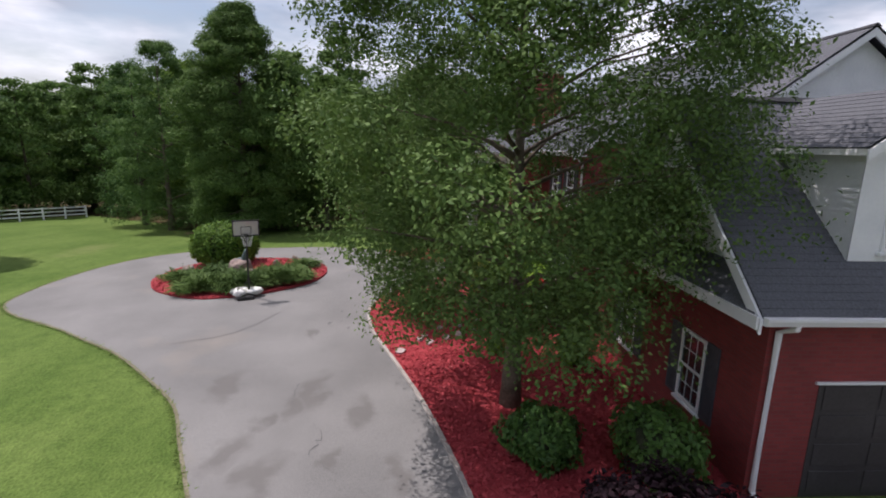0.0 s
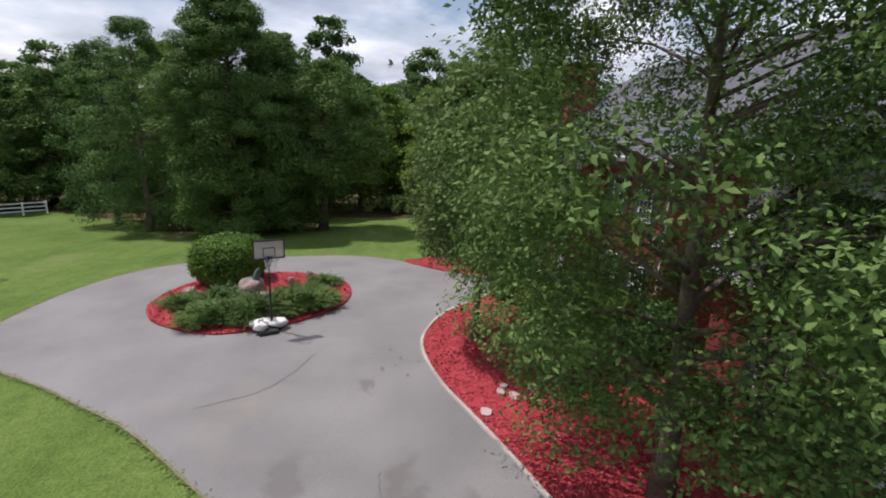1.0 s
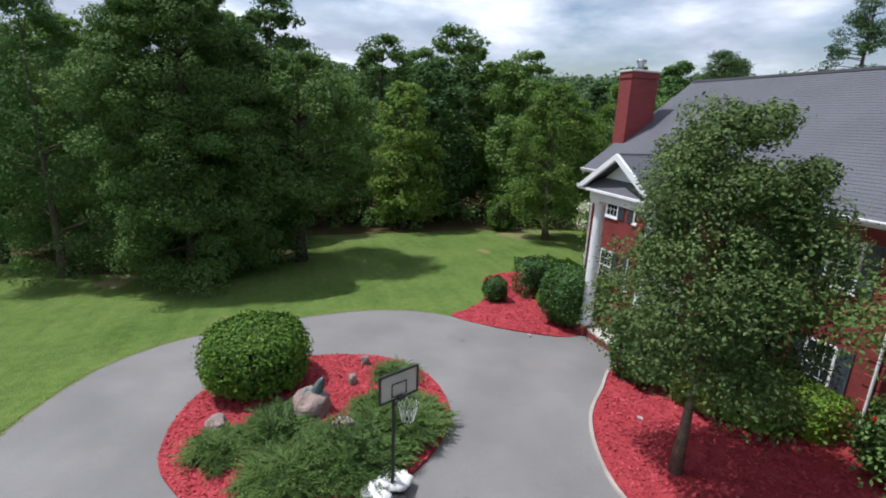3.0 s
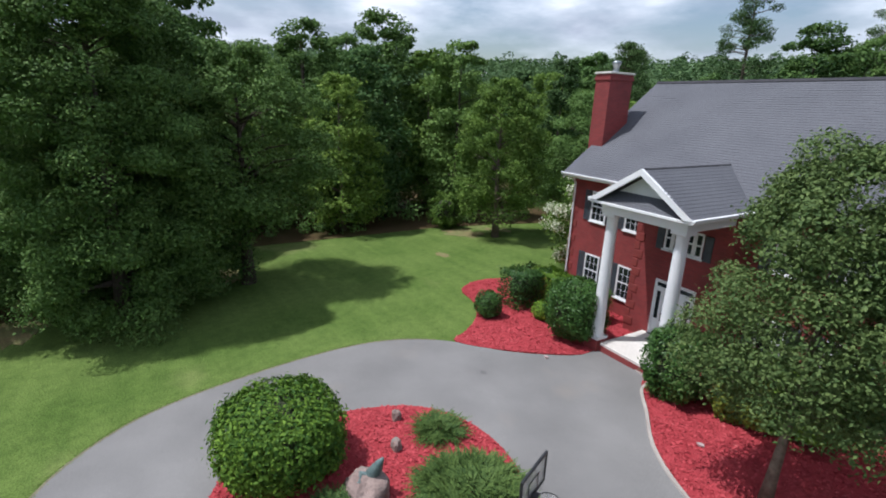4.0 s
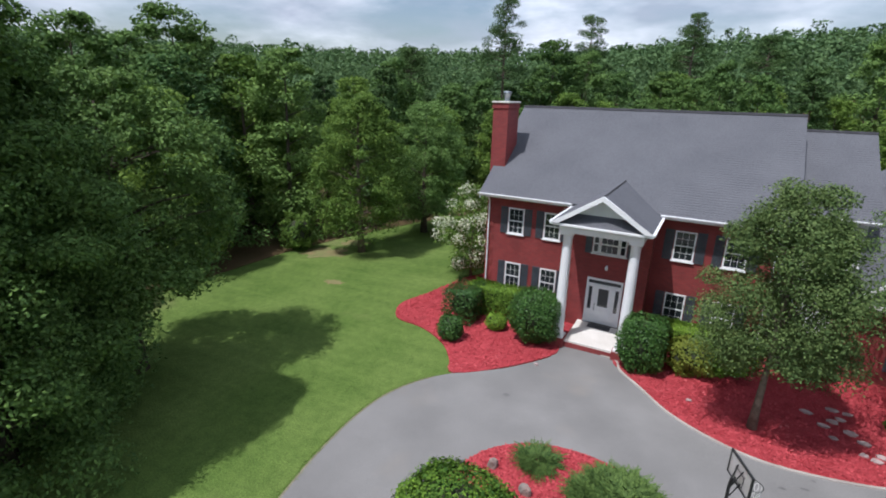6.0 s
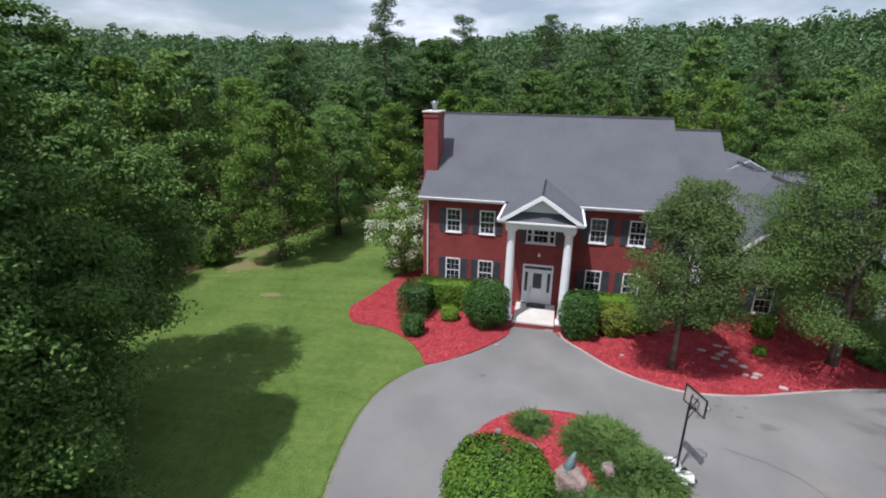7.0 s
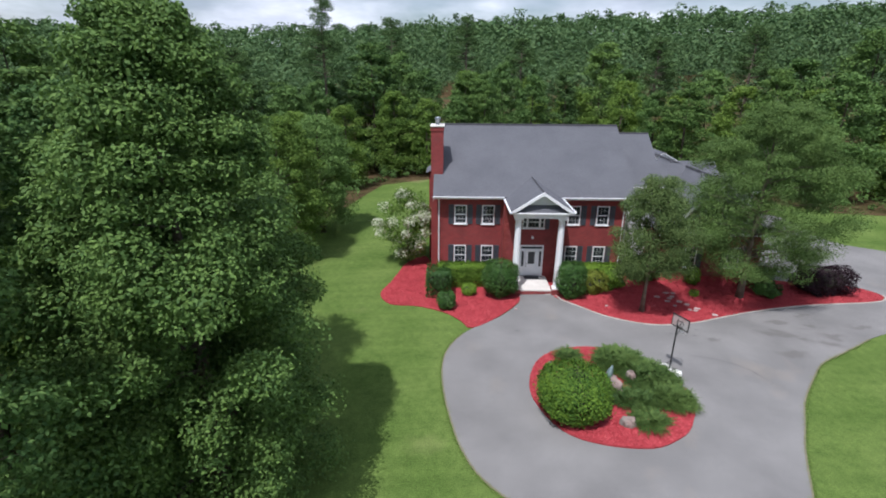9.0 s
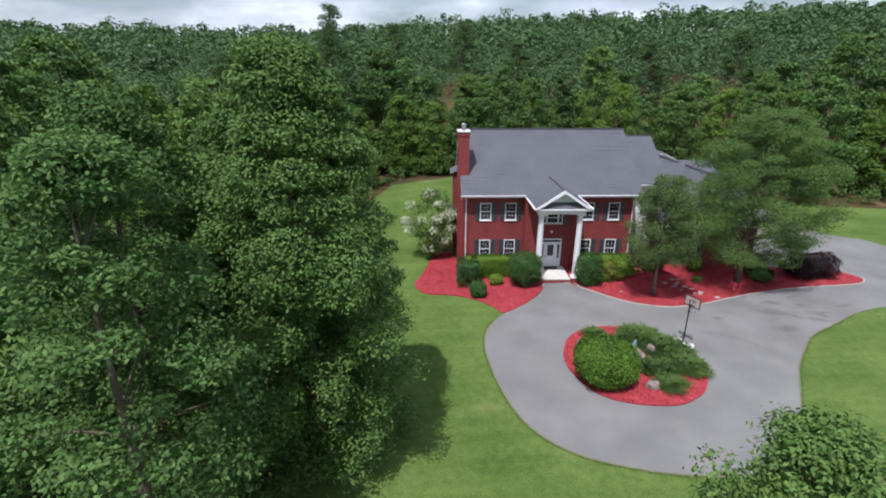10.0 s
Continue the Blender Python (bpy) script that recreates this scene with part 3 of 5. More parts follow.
bed_island, bed_right, bed_left = spline(ISLAND, 5), spline(BED_R, 4), spline(BED_L, 4)
for ln, sw in ((bed_island, mound(2.1, -14.7, 4.2, 4.4, 0.22)), (bed_right, None), (bed_left, None)):
    ob = part("mulch_bed", draped(ln, 0.055, 0.1, 0.7, sw), M_MULCH)
    tagged(ob, "bright red dyed wood mulch bed", "mulch", kind="structure")


def inside(x, y, line):
    c = False
    for i in range(len(line)):
        a, b = line[i - 1], line[i]
        if (a.y > y) != (b.y > y) and x < (b.x - a.x) * (y - a.y) / (b.y - a.y) + a.x:
            c = not c
    return c


def scatter(rng, line, k):
    xs, ys = [p.x for p in line], [p.y for p in line]
    out = []
    while len(out) < k:
        x, y = rng.uniform(min(xs), max(xs)), rng.uniform(min(ys), max(ys))
        if inside(x, y, line):
            out.append((x, y))
    return np.array(out)


def mulch_chips():
    rng = np.random.default_rng(5)
    hill = mound(2.1, -14.7, 4.2, 4.4, 0.22)
    sets = []
    for ln, k, sw in ((bed_island, 9000, hill), (bed_right, 16000, None), (bed_left, 9000, None)):
        xy = scatter(rng, ln, k)
        z = ground_np(xy[:, 0], xy[:, 1]) + 0.065
        if sw:
            z += np.array([sw(a, b) for a, b in xy])
        c = np.stack([xy[:, 0], xy[:, 1], z], 1)
        n = unit(np.array([0, 0, 1]) + rng.normal(size=c.shape) * 0.35)
        t = unit(np.cross(n, rng.normal(size=c.shape)))
        b = np.cross(n, t)
        s = 0.035 + 0.06 * rng.random((k, 1))
        sets.append(np.stack([c - t * s, c + b * s * 0.4 + n * 0.012, c + t * s, c - b * s * 0.4 + n * 0.012], 1))
    return np.concatenate(sets)


tagged(new("mulch_chips", quads("mulch_chips", mulch_chips(), M_CHIP)), "loose red wood chips over the beds", "mulch", kind="stuff")

# kerb edging along the beds, worn lawn lip along the drive
i0 = DRIVE.index((24.9, -3.3)) * 4
tagged(part("edging", ribbon(drive_line[i0:], 0.12, 0.0, 0.075), M_EDGE), "thin grey concrete edging beside the mulch", "edging", kind="structure")


def edge_grass():
    """Uneven grass blades along the lawn side of the drive."""
    rng = np.random.default_rng(21)
    line = drive_line[14:100]
    out = []
    for a, b in zip(line, line[1:]):
        d = (b - a)
        L = d.length
        nrm = Vector((d.y, -d.x, 0)).normalized()
        for _ in range(int(L * 90)):
            p = a + d * rng.random() - nrm * (-0.16 * rng.random() + 0.05 * abs(rng.normal()))
            h = 0.015 + 0.03 * rng.random()
            s = rng.normal(size=2) * 0.016
            lean = rng.normal(size=2) * 0.08
            z = ground_z(p.x, p.y) + 0.015
            out.append([(p.x - s[0], p.y - s[1], z), (p.x + s[0], p.y + s[1], z), (p.x + lean[0] + s[0] * 0.3, p.y + lean[1] + s[1] * 0.3, z + h), (p.x + lean[0], p.y + lean[1], z + h)])
    return np.array(out)


tagged(new("grass_tufts", quads("grass_tufts", edge_grass(), L_GRASS)), "uneven grass blades along the drive's edge", "grass", kind="stuff")
tagged(part("soil_strip", ribbon(drive_line[14:100], 0.09, 0.0, 0.034), M_EARTHEDGE), "thin strip of brown soil along the asphalt", "edging", kind="structure")


def stains():
    """Tar patches and damp marks with outlines of their own."""
    rng = np.random.default_rng(8)
    bm = bmesh.new()
    for cx, cy, rx, ry in ((-1.62, -8.85, 0.16, 0.11), (8.16, -8.81, 0.13, 0.06), (8.83, -9.37, 0.16, 0.07), (8.43, -8.26, 0.08, 0.05), (9.28, -8.63, 0.1, 0.06), (7.55, -9.12, 0.1, 0.05), (9.86, -9.62, 0.14, 0.05), (7.8, -9.64, 0.07, 0.04), (8.63, -8.98, 0.06, 0.04)):
        vs = []
        n = 18
        for i in range(n):
            a = i * math.tau / n
            f = 0.75 + 0.45 * rng.random()
            x, y = cx + rx * f * math.cos(a), cy + ry * f * math.sin(a)
            vs.append(bm.verts.new((x, y, ground_z(x, y) + 0.036)))
        bm.faces.new(vs)
    for line in (((13.37, -9.4), (14.52, -9.19), (15.67, -8.31), (16.44, -8.38), (17.09, -7.69)), ((10.64, -14), (9.67, -12.36), (7.63, -11.41))):
        pts = spline(line, 8, False)
        prev = None
        for i, p in enumerate(pts):
            q = p + Vector((rng.normal() * 0.03, rng.normal() * 0.03, 0))
            z = ground_z(q.x, q.y) + 0.037
            w = 0.008 + 0.012 * rng.random()
            cur = (bm.verts.new((q.x - w, q.y - w, z)), bm.verts.new((q.x + w, q.y + w, z)))
            if prev:
                bm.faces.new((prev[0], prev[1], cur[1], cur[0]))
            prev = cur
    return bm


tagged(part("asphalt_stain", stains(), M_TAR), "small dark leaf scraps and thin cracks in the asphalt", "stain", kind="stuff")

# ---------------------------------------------------------------- house
house = empty("house", 0.3, 5, 0, "two-storey red brick house with grey shingle roof and white columned portico", "house")
WL, WR, EAVE, PITCH, RIDGE_Y, RIDGE_Z = -6.72, 7.25, 6.26, 0.725, 5.66, 10.83


def shingled(bm, a, b, c, d, step=0.16, lift=0.008):
    """A roof slope of overlapping courses: a, b along the eave, c, d along the ridge (c over b)."""
    a, b, c, d = map(Vector, (a, b, c, d))
    n = (b - a).cross(d - a).normalized()
    if n.z < 0:
        n = -n
    k = max(2, round((d - a).length / step))
    u = [bm.verts.new(p - n * 0.06) for p in (a, b, c, d)]
    low = [bm.verts.new(a), bm.verts.new(b)]
    bm.faces.new((u[0], u[1], low[1], low[0]))
    for i in range(k):
        f0, f1 = i / k, (i + 1) / k
        butt = [bm.verts.new(a.lerp(d, f0) + n * lift), bm.verts.new(b.lerp(c, f0) + n * lift)]
        top = [bm.verts.new(a.lerp(d, f1)), bm.verts.new(b.lerp(c, f1))]
        bm.faces.new((low[0], low[1], butt[1], butt[0]))
        bm.faces.new((butt[0], butt[1], top[1], top[0]))
        low = top
    bm.faces.new((low[0], low[1], u[2], u[3]))
    bm.faces.new(u)
    return bm


def roof_part(name, slopes, label=""):
    bm = bmesh.new()
    for s in slopes:
        shingled(bm, *s)
    me = bpy.data.meshes.new(name)
    bm.to_mesh(me)
    bm.free()
    me.materials.append(M_ROOF)
    ob = new(name, me)
    ob.parent = house
    ob.matrix_parent_inverse = house.matrix_basis.inverted()
    return tagged(ob, label)


def hpart(name, bm, material, label="", smooth=False):
    return part(name, bm, material, house, label, smooth)


def gable_wall(x0, x1, y0, y1, z0, ze, zr, along):
    """A closed block with a gable roof's shape; the ridge runs along that axis."""
    bm = bmesh.new()
    if along == "x":
        m = (y0 + y1) / 2
        prism(bm, [(x0, y0, z0), (x0, y1, z0), (x0, y1, ze), (x0, m, zr), (x0, y0, ze)], (x1 - x0, 0, 0))
    else:
        m = (x0 + x1) / 2
        prism(bm, [(x0, y0, z0), (x1, y0, z0), (x1, y0, ze), (m, y0, zr), (x0, y0, ze)], (0, y1 - y0, 0))
    return bm


# main block
BACK = 2 * RIDGE_Y
hpart("wall", gable_wall(WL, WR, 0, BACK, -0.7, EAVE + 0.1, RIDGE_Z - 0.28, "x"), M_BRICK, "red brick main walls")
roof_part("roof", [((-7.02, -0.6, EAVE), (7.68, -0.6, EAVE), (7.68, RIDGE_Y, RIDGE_Z), (-7.02, RIDGE_Y, RIDGE_Z)),
                   ((7.68, BACK + 0.6, EAVE), (-7.02, BACK + 0.6, EAVE), (-7.02, RIDGE_Y, RIDGE_Z), (7.68, RIDGE_Y, RIDGE_Z))], "dark grey shingle main roof")
bm = bmesh.new()
prism(bm, [(-7.04, RIDGE_Y - 0.16, RIDGE_Z - 0.07), (-7.04, RIDGE_Y, RIDGE_Z + 0.05), (-7.04, RIDGE_Y + 0.16, RIDGE_Z - 0.07)], (14.73, 0, 0))
hpart("ridge_cap", bm, M_RIDGE)
# the lower eastern block, its front set back and clad in white boards
R2, R2Y, E2Z = 10.08, 7.06, 6.5
E2Y = R2Y - (R2 - E2Z) / PITCH
E2B = 2 * R2Y - E2Y
hpart("wall", gable_wall(WR - 0.02, 10.5, E2Y + 0.5, E2B - 0.5, -0.7, E2Z + 0.1, R2 - 0.3, "x"), M_SIDING, "white boarded walls of the eastern block")
roof_part("roof", [((7.2, E2Y, E2Z), (10.85, E2Y, E2Z), (10.85, R2Y, R2), (7.2, R2Y, R2)),
                   ((10.85, E2B, E2Z), (7.2, E2B, E2Z), (7.2, R2Y, R2), (10.85, R2Y, R2))])
bm = bmesh.new()
prism(bm, [(7.34, R2Y - 0.14, R2 - 0.06), (7.34, R2Y, R2 + 0.05), (7.34, R2Y + 0.14, R2 - 0.06)], (3.52, 0, 0))
hpart("ridge_cap", bm, M_RIDGE)


def rake(p, q, w=0.24, t=0.05, out=(1, 0, 0)):
    """A white barge board from p up to q, on the plane that faces out."""
    p, q, o = Vector(p), Vector(q), Vector(out)
    d = Vector((0, 0, -w))
    p, q = p - Vector((0, 0, 0.045)), q - Vector((0, 0, 0.045))
    return prism(bmesh.new(), [p, q, q + d, p + d], o * t)


for x, zr, ye, ze, sg, yr in ((7.68, RIDGE_Z, -0.6, EAVE, 1, RIDGE_Y), (10.85, R2, E2Y, E2Z, 1, R2Y), (-7.02, RIDGE_Z, -0.6, EAVE, -1, RIDGE_Y)):
    hpart("barge_board", rake((x, ye, ze - 0.04), (x, yr, zr - 0.04), out=(-sg, 0, 0)), M_WHITE)
    hpart("barge_board", rake((x, 2 * yr - ye, ze - 0.04), (x, yr, zr - 0.04), out=(-sg, 0, 0)), M_WHITE)
# white boarded gable of the main block over the eastern roof
hpart("gable_face", prism(bmesh.new(), [(WR + 0.02, 0.2, EAVE + 0.3), (WR + 0.02, BACK - 0.2, EAVE + 0.3), (WR + 0.02, RIDGE_Y, RIDGE_Z - 0.25)], (0.05, 0, 0)), M_SIDING, "white boarded gable")


def gutter(x0, x1, y, z, along="x"):
    bm = bmesh.new()
    prof = [(0, 0), (0, 0.14), (-0.03, 0.14), (-0.13, 0.14), (-0.13, 0.10), (-0.08, 0.0)]
    if along == "x":
        prism(bm, [(x0, y + a, z - 0.14 + b) for a, b in prof], (x1 - x0, 0, 0))
    else:
        prism(bm, [(y - a, x0, z - 0.14 + b) for a, b in prof], (0, x1 - x0, 0))
    return bm


hpart("gutter", gutter(-7.05, -1.85, -0.6, EAVE), M_WHITE, "white gutter")
hpart("gutter", gutter(2.3, 7.68, -0.6, EAVE), M_WHITE, "white gutter")
hpart("gutter", gutter(7.68, 10.85, E2Y, E2Z), M_WHITE, "white gutter")
hpart("soffit", boxed(-7.0, -1.83, -0.58, 0.0, EAVE - 0.2, EAVE - 0.14), M_WHITE)
hpart("soffit", boxed(2.2, 7.62, -0.58, 0.0, EAVE - 0.2, EAVE - 0.14), M_WHITE)


def downspout(x, y, z0, z1, dx=0.0, dy=-0.08):
    bm = bmesh.new()
    tube(bm, [(x, y - 0.35, z1), (x, y - 0.3, z1 - 0.12), (x, y + dy, z1 - 0.4), (x, y + dy, z0 + 0.2), (x, y + dy - 0.06, z0 + 0.06), (x, y + dy - 0.25, z0 + 0.03)], [0.045] * 6, 8)
    return bm


hpart("downspout", downspout(-6.6, 0, -0.35, EAVE - 0.12), M_WHITE, "white downspout")
hpart("downspout", downspout(7.12, 0, 0.0, EAVE - 0.12), M_WHITE, "white downspout")


def quoin(x, y, sx, z0, z1, sides=1):
    """Alternating long and short corner blocks, proud of the wall."""
    z, i = z0, 0
    while z + 0.36 < z1:
        w = 0.42 if i % 2 == 0 else 0.24
        x0, x1 = (x - 0.025, x + w) if sx > 0 else (x - w, x + 0.025)
        d = 0.24 if i % 2 == 0 else 0.42
        hpart("quoin", boxed(x0, x1, y - 0.03, y + d, z, z + 0.335, 0.012), M_QUOIN)
        z += 0.38
        i += 1


quoin(WL, 0, 1, -0.3, 5.9)
quoin(WR, 0, -1, 0.1, 5.9)

# entrance bay, standing out from the front
BL, BR, BY = -1.83, 2.18, -1.1
hpart("wall", boxed(BL, BR, BY, 0.0, -0.2, 5.85), M_BRICK, "red brick entrance bay")
quoin(BL, BY, 1, 0.3, 5.7)
quoin(BR, BY, -1, 0.3, 5.7)


def window(x, z0, z1, y, w=0.92, cols=3, rows=2, shutters=True, face="y", lights=True):
    """house > window (frame) > pane, muntin, sill; shutters beside it."""
    def bx(u0, u1, d0, d1, v0, v1, bv=0.0):
        if face == "y":
            return boxed(u0, u1, y - d1, y - d0, v0, v1, bv)
        return boxed(y + d0, y + d1, u0, u1, v0, v1, bv)
    fw = 0.07
    bm = bmesh.new()
    for u0, u1, v0, v1 in ((x - w / 2, x - w / 2 + fw, z0, z1), (x + w / 2 - fw, x + w / 2, z0, z1), (x - w / 2 + fw, x + w / 2 - fw, z0, z0 + fw), (x - w / 2 + fw, x + w / 2 - fw, z1 - fw, z1)):
        if face == "y":
            box(bm, u0, u1, y - 0.045, y + 0.05, v0, v1)
        else:
            box(bm, y - 0.05, y + 0.045, u0, u1, v0, v1)
    win = hpart("window", bm, M_WHITE, "white framed sash window")
    part("sill", bx(x - w / 2 - 0.06, x + w / 2 + 0.06, 0.0, 0.09, z0 - 0.07, z0 - 0.003, 0.008), M_WHITE, win)
    zm = (z0 + z1) / 2
    part("meeting_rail", bx(x - w / 2 + fw, x + w / 2 - fw, 0.0, 0.032, zm - 0.03, zm + 0.03), M_WHITE, win)
    part("pane", bx(x - w / 2 + fw, x + w / 2 - fw, 0.001, 0.006, z0 + fw, zm - 0.03), M_GLASS, win)
    part("pane", bx(x - w / 2 + fw, x + w / 2 - fw, 0.009, 0.014, zm + 0.03, z1 - fw), M_GLASS, win)
    iw = w - 2 * fw
    for k in range(1, cols):
        u = x - iw / 2 + iw * k / cols
        for v0, v1 in ((z0 + fw, zm - 0.03), (zm + 0.03, z1 - fw)):
            part("muntin", bx(u - 0.007, u + 0.007, 0.014, 0.022, v0, v1), M_WHITE, win)
    for v0, v1 in ((z0 + fw, zm - 0.03), (zm + 0.03, z1 - fw)):
        for k in range(1, rows):
            v = v0 + (v1 - v0) * k / rows
            part("muntin", bx(x - iw / 2, x + iw / 2, 0.0225, 0.027, v - 0.007, v + 0.007), M_WHITE, win)
    if shutters:
        for s in (-1, 1):
            c = x + s * (w / 2 + 0.24)
            sb = bmesh.new()
            rects = [(c - 0.2, c - 0.15, z0 - 0.02, z1 + 0.02, 0.045), (c + 0.15, c + 0.2, z0 - 0.02, z1 + 0.02, 0.045)]
            for v in (z0 - 0.02, zm - 0.05, z1 - 0.06):
                rects.append((c - 0.15, c + 0.15, v, v + 0.08, 0.043))
            for u0, u1, v0, v1, dd in rects:
                if face == "y":
                    box(sb, u0, u1, y - dd, y - 0.002, v0, v1)
                else:
                    box(sb, y + 0.002, y + dd, u0, u1, v0, v1)
            sh = hpart("shutter", sb, M_SHUT, "dark slate louvred shutter")
            lv = bmesh.new()
            v = z0 + 0.08
            while v < z1 - 0.08:
                if face == "y":
                    box(lv, c - 0.15, c + 0.15, y - 0.032, y - 0.004, v, v + 0.045)
                else:
                    box(lv, y + 0.004, y + 0.032, c - 0.15, c + 0.15, v, v + 0.045)
                v += 0.06
            part("louvre", lv, M_SHUT, sh)


for wx in (-4.98, -2.92, 3.48, 5.6):
    window(wx, 4.05, 5.5, 0.0)
    window(wx, 0.75, 2.35, 0.0)

# upper bay window: a wide middle light between two narrow ones
window(0.31, 4.08, 5.03, BY, 0.9, 3, 1, False)
window(-0.32, 4.08, 5.03, BY, 0.34, 1, 1, False)
window(0.94, 4.08, 5.03, BY, 0.34, 1, 1, False)
for s in (-1, 1):
    hpart("shutter", boxed(0.31 + s * 1.0 - 0.16, 0.31 + s * 1.0 + 0.16, BY - 0.04, BY - 0.002, 4.02, 5.0, 0.008), M_SHUT, "dark slate shutter")


def entrance():
    x0, x1, z0, z1, y = -0.7, 1.04, 0.36, 2.78, BY
    bm = bmesh.new()
    for u0, u1, v0, v1 in ((x0, x0 + 0.09, z0, z1), (x1 - 0.09, x1, z0, z1), (x0 + 0.09, x1 - 0.09, z1 - 0.1, z1)):
        box(bm, u0, u1, y - 0.06, y + 0.02, v0, v1)
    d = hpart("door", bm, M_WHITE, "white front door unit with sidelights and transom")
    part("transom_bar", boxed(x0 + 0.09, x1 - 0.09, y - 0.06, y + 0.02, 2.42, 2.5, 0.006), M_WHITE, d)
    for u in (-0.305, 0.645):
        part("mullion", boxed(u - 0.035, u + 0.035, y - 0.06, y + 0.02, z0, 2.42, 0.006), M_WHITE, d)
    part("transom_pane", boxed(x0 + 0.09, x1 - 0.09, y - 0.02, y - 0.005, 2.5, z1 - 0.1), M_GLASS, d)
    for u0, u1 in ((x0 + 0.09, -0.34), (0.68, x1 - 0.09)):
        part("sidelight_panel", boxed(u0, u1, y - 0.035, y - 0.005, z0, 1.0), M_WHITE, d)
        part("sidelight_pane", boxed(u0 + 0.05, u1 - 0.05, y - 0.03, y - 0.006, 1.1, 2.3), M_GLASS, d)
        bmf = bmesh.new()
        for a0, a1, b0, b1 in ((u0, u0 + 0.05, 1.0, 2.42), (u1 - 0.05, u1, 1.0, 2.42), (u0 + 0.05, u1 - 0.05, 1.0, 1.1), (u0 + 0.05, u1 - 0.05, 2.3, 2.42)):
            box(bmf, a0, a1, y - 0.036, y - 0.004, b0, b1)
        part("sidelight_frame", bmf, M_WHITE, d)
    lf = bmesh.new()
    for a0, a1, b0, b1 in ((-0.27, -0.08, z0 + 0.02, 2.42), (0.42, 0.61, z0 + 0.02, 2.42), (-0.08, 0.42, z0 + 0.02, 1.3), (-0.08, 0.42, 2.26, 2.42)):
        box(lf, a0, a1, y - 0.045, y - 0.004, b0, b1)
    part("door_leaf", lf, M_WHITE, d)
    part("door_glass", boxed(-0.08, 0.42, y - 0.03, y - 0.01, 1.3, 2.26), M_GLASS, d)
    for a in (-0.19, 0.2):
        part("raised_panel", boxed(a, a + 0.33, y - 0.055, y - 0.044, 0.55, 1.15, 0.01), M_WHITE, d)
    hb = bmesh.new()
    tube(hb, [(-0.2, y - 0.05, 1.42), (-0.2, y - 0.11, 1.38), (-0.2, y - 0.11, 1.1), (-0.2, y - 0.05, 1.06)], [0.018] * 4, 8)
    part("handle", hb, M_DARK, d, "dark bronze handle")
    part("threshold", boxed(x0, x1, y - 0.1, y + 0.0, 0.33, 0.362), M_DARK, d)
    d.location.x += 0.14


entrance()
bm = bmesh.new()
lathe(bm, 0.3, BY - 0.09, [(0.03, 3.28), (0.075, 3.31), (0.085, 3.4), (0.05, 3.48), (0.02, 3.52)], 12)
hpart("porch_lamp", bm, M_WHITE, "small white wall lamp over the door", True)

# porch floor, step, brick plinths, columns; the middle line of the portico
QX = 0.31
hpart("porch_floor", boxed(QX - 1.12, QX + 1.12, -3.72, BY, 0.2, 0.34, 0.015), M_CONC, "pale concrete porch floor")
hpart("porch_riser", boxed(QX - 1.13, QX + 1.13, -3.74, -3.7, -0.1, 0.24), M_BRICK, "brick riser under the porch edge")
hpart("doormat", boxed(-0.21, 0.89, -1.75, BY - 0.15, 0.341, 0.356, 0.005), M_DARK, "dark doormat")
COLS = ((QX - 1.46, -3.56), (QX + 1.46, -3.56))
for cx, cy in COLS:
    hpart("plinth", boxed(cx - 0.36, cx + 0.36, cy - 0.36, cy + 0.36, -0.2, 0.42, 0.015), M_BRICK, "red brick plinth")
    bm = bmesh.new()
    prof = [(0.29, 0.52), (0.3, 0.56), (0.28, 0.6), (0.25, 0.62), (0.242, 0.7)]
    prof += [(0.242 - 0.04 * (i / 12) ** 1.6, 0.7 + 4.6 * i / 12) for i in range(1, 13)]
    prof += [(0.22, 5.32), (0.205, 5.38), (0.24, 5.44), (0.27, 5.47)]
    lathe(bm, cx, cy, prof, 28)
    col = hpart("column", bm, M_WHITE, "round white two-storey column", True)
    part("base", boxed(cx - 0.31, cx + 0.31, cy - 0.31, cy + 0.31, 0.42, 0.52, 0.01), M_WHITE, col)
    part("capital", boxed(cx - 0.29, cx + 0.29, cy - 0.29, cy + 0.29, 5.47, 5.6, 0.012), M_WHITE, col)

# portico: beam, soffit, pediment, gable roof
PY, PZ, PX, PE = -4.14, 7.44, 2.08, 6.14
hpart("beam", boxed(QX - 1.78, QX + 1.78, -3.88, -3.25, 5.6, 6.0, 0.01), M_WHITE, "white portico beam")
for s in (-1, 1):
    x0, x1 = sorted((s * 1.22, s * 1.78))
    hpart("beam", boxed(QX + x0, QX + x1, -3.25, BY, 5.6, 6.0, 0.01), M_WHITE)
hpart("soffit", boxed(QX - 2.0, QX + 2.0, -4.08, -0.6, 6.0, 6.06), M_WHITE)
roof_part("portico_roof", [((QX - PX, PY - 0.1, PE), (QX - PX, 1.3, PE), (QX, 1.3, PZ), (QX, PY - 0.1, PZ)), ((QX + PX, 1.3, PE), (QX + PX, PY - 0.1, PE), (QX, PY - 0.1, PZ), (QX, 1.3, PZ))], "grey shingle portico roof")
bm = bmesh.new()
prism(bm, [(QX - 0.06, PY - 0.02, PZ - 0.03), (QX, PY - 0.02, PZ + 0.03), (QX + 0.06, PY - 0.02, PZ - 0.03)], (0, 5.45, 0))
hpart("ridge_cap", bm, M_RIDGE)
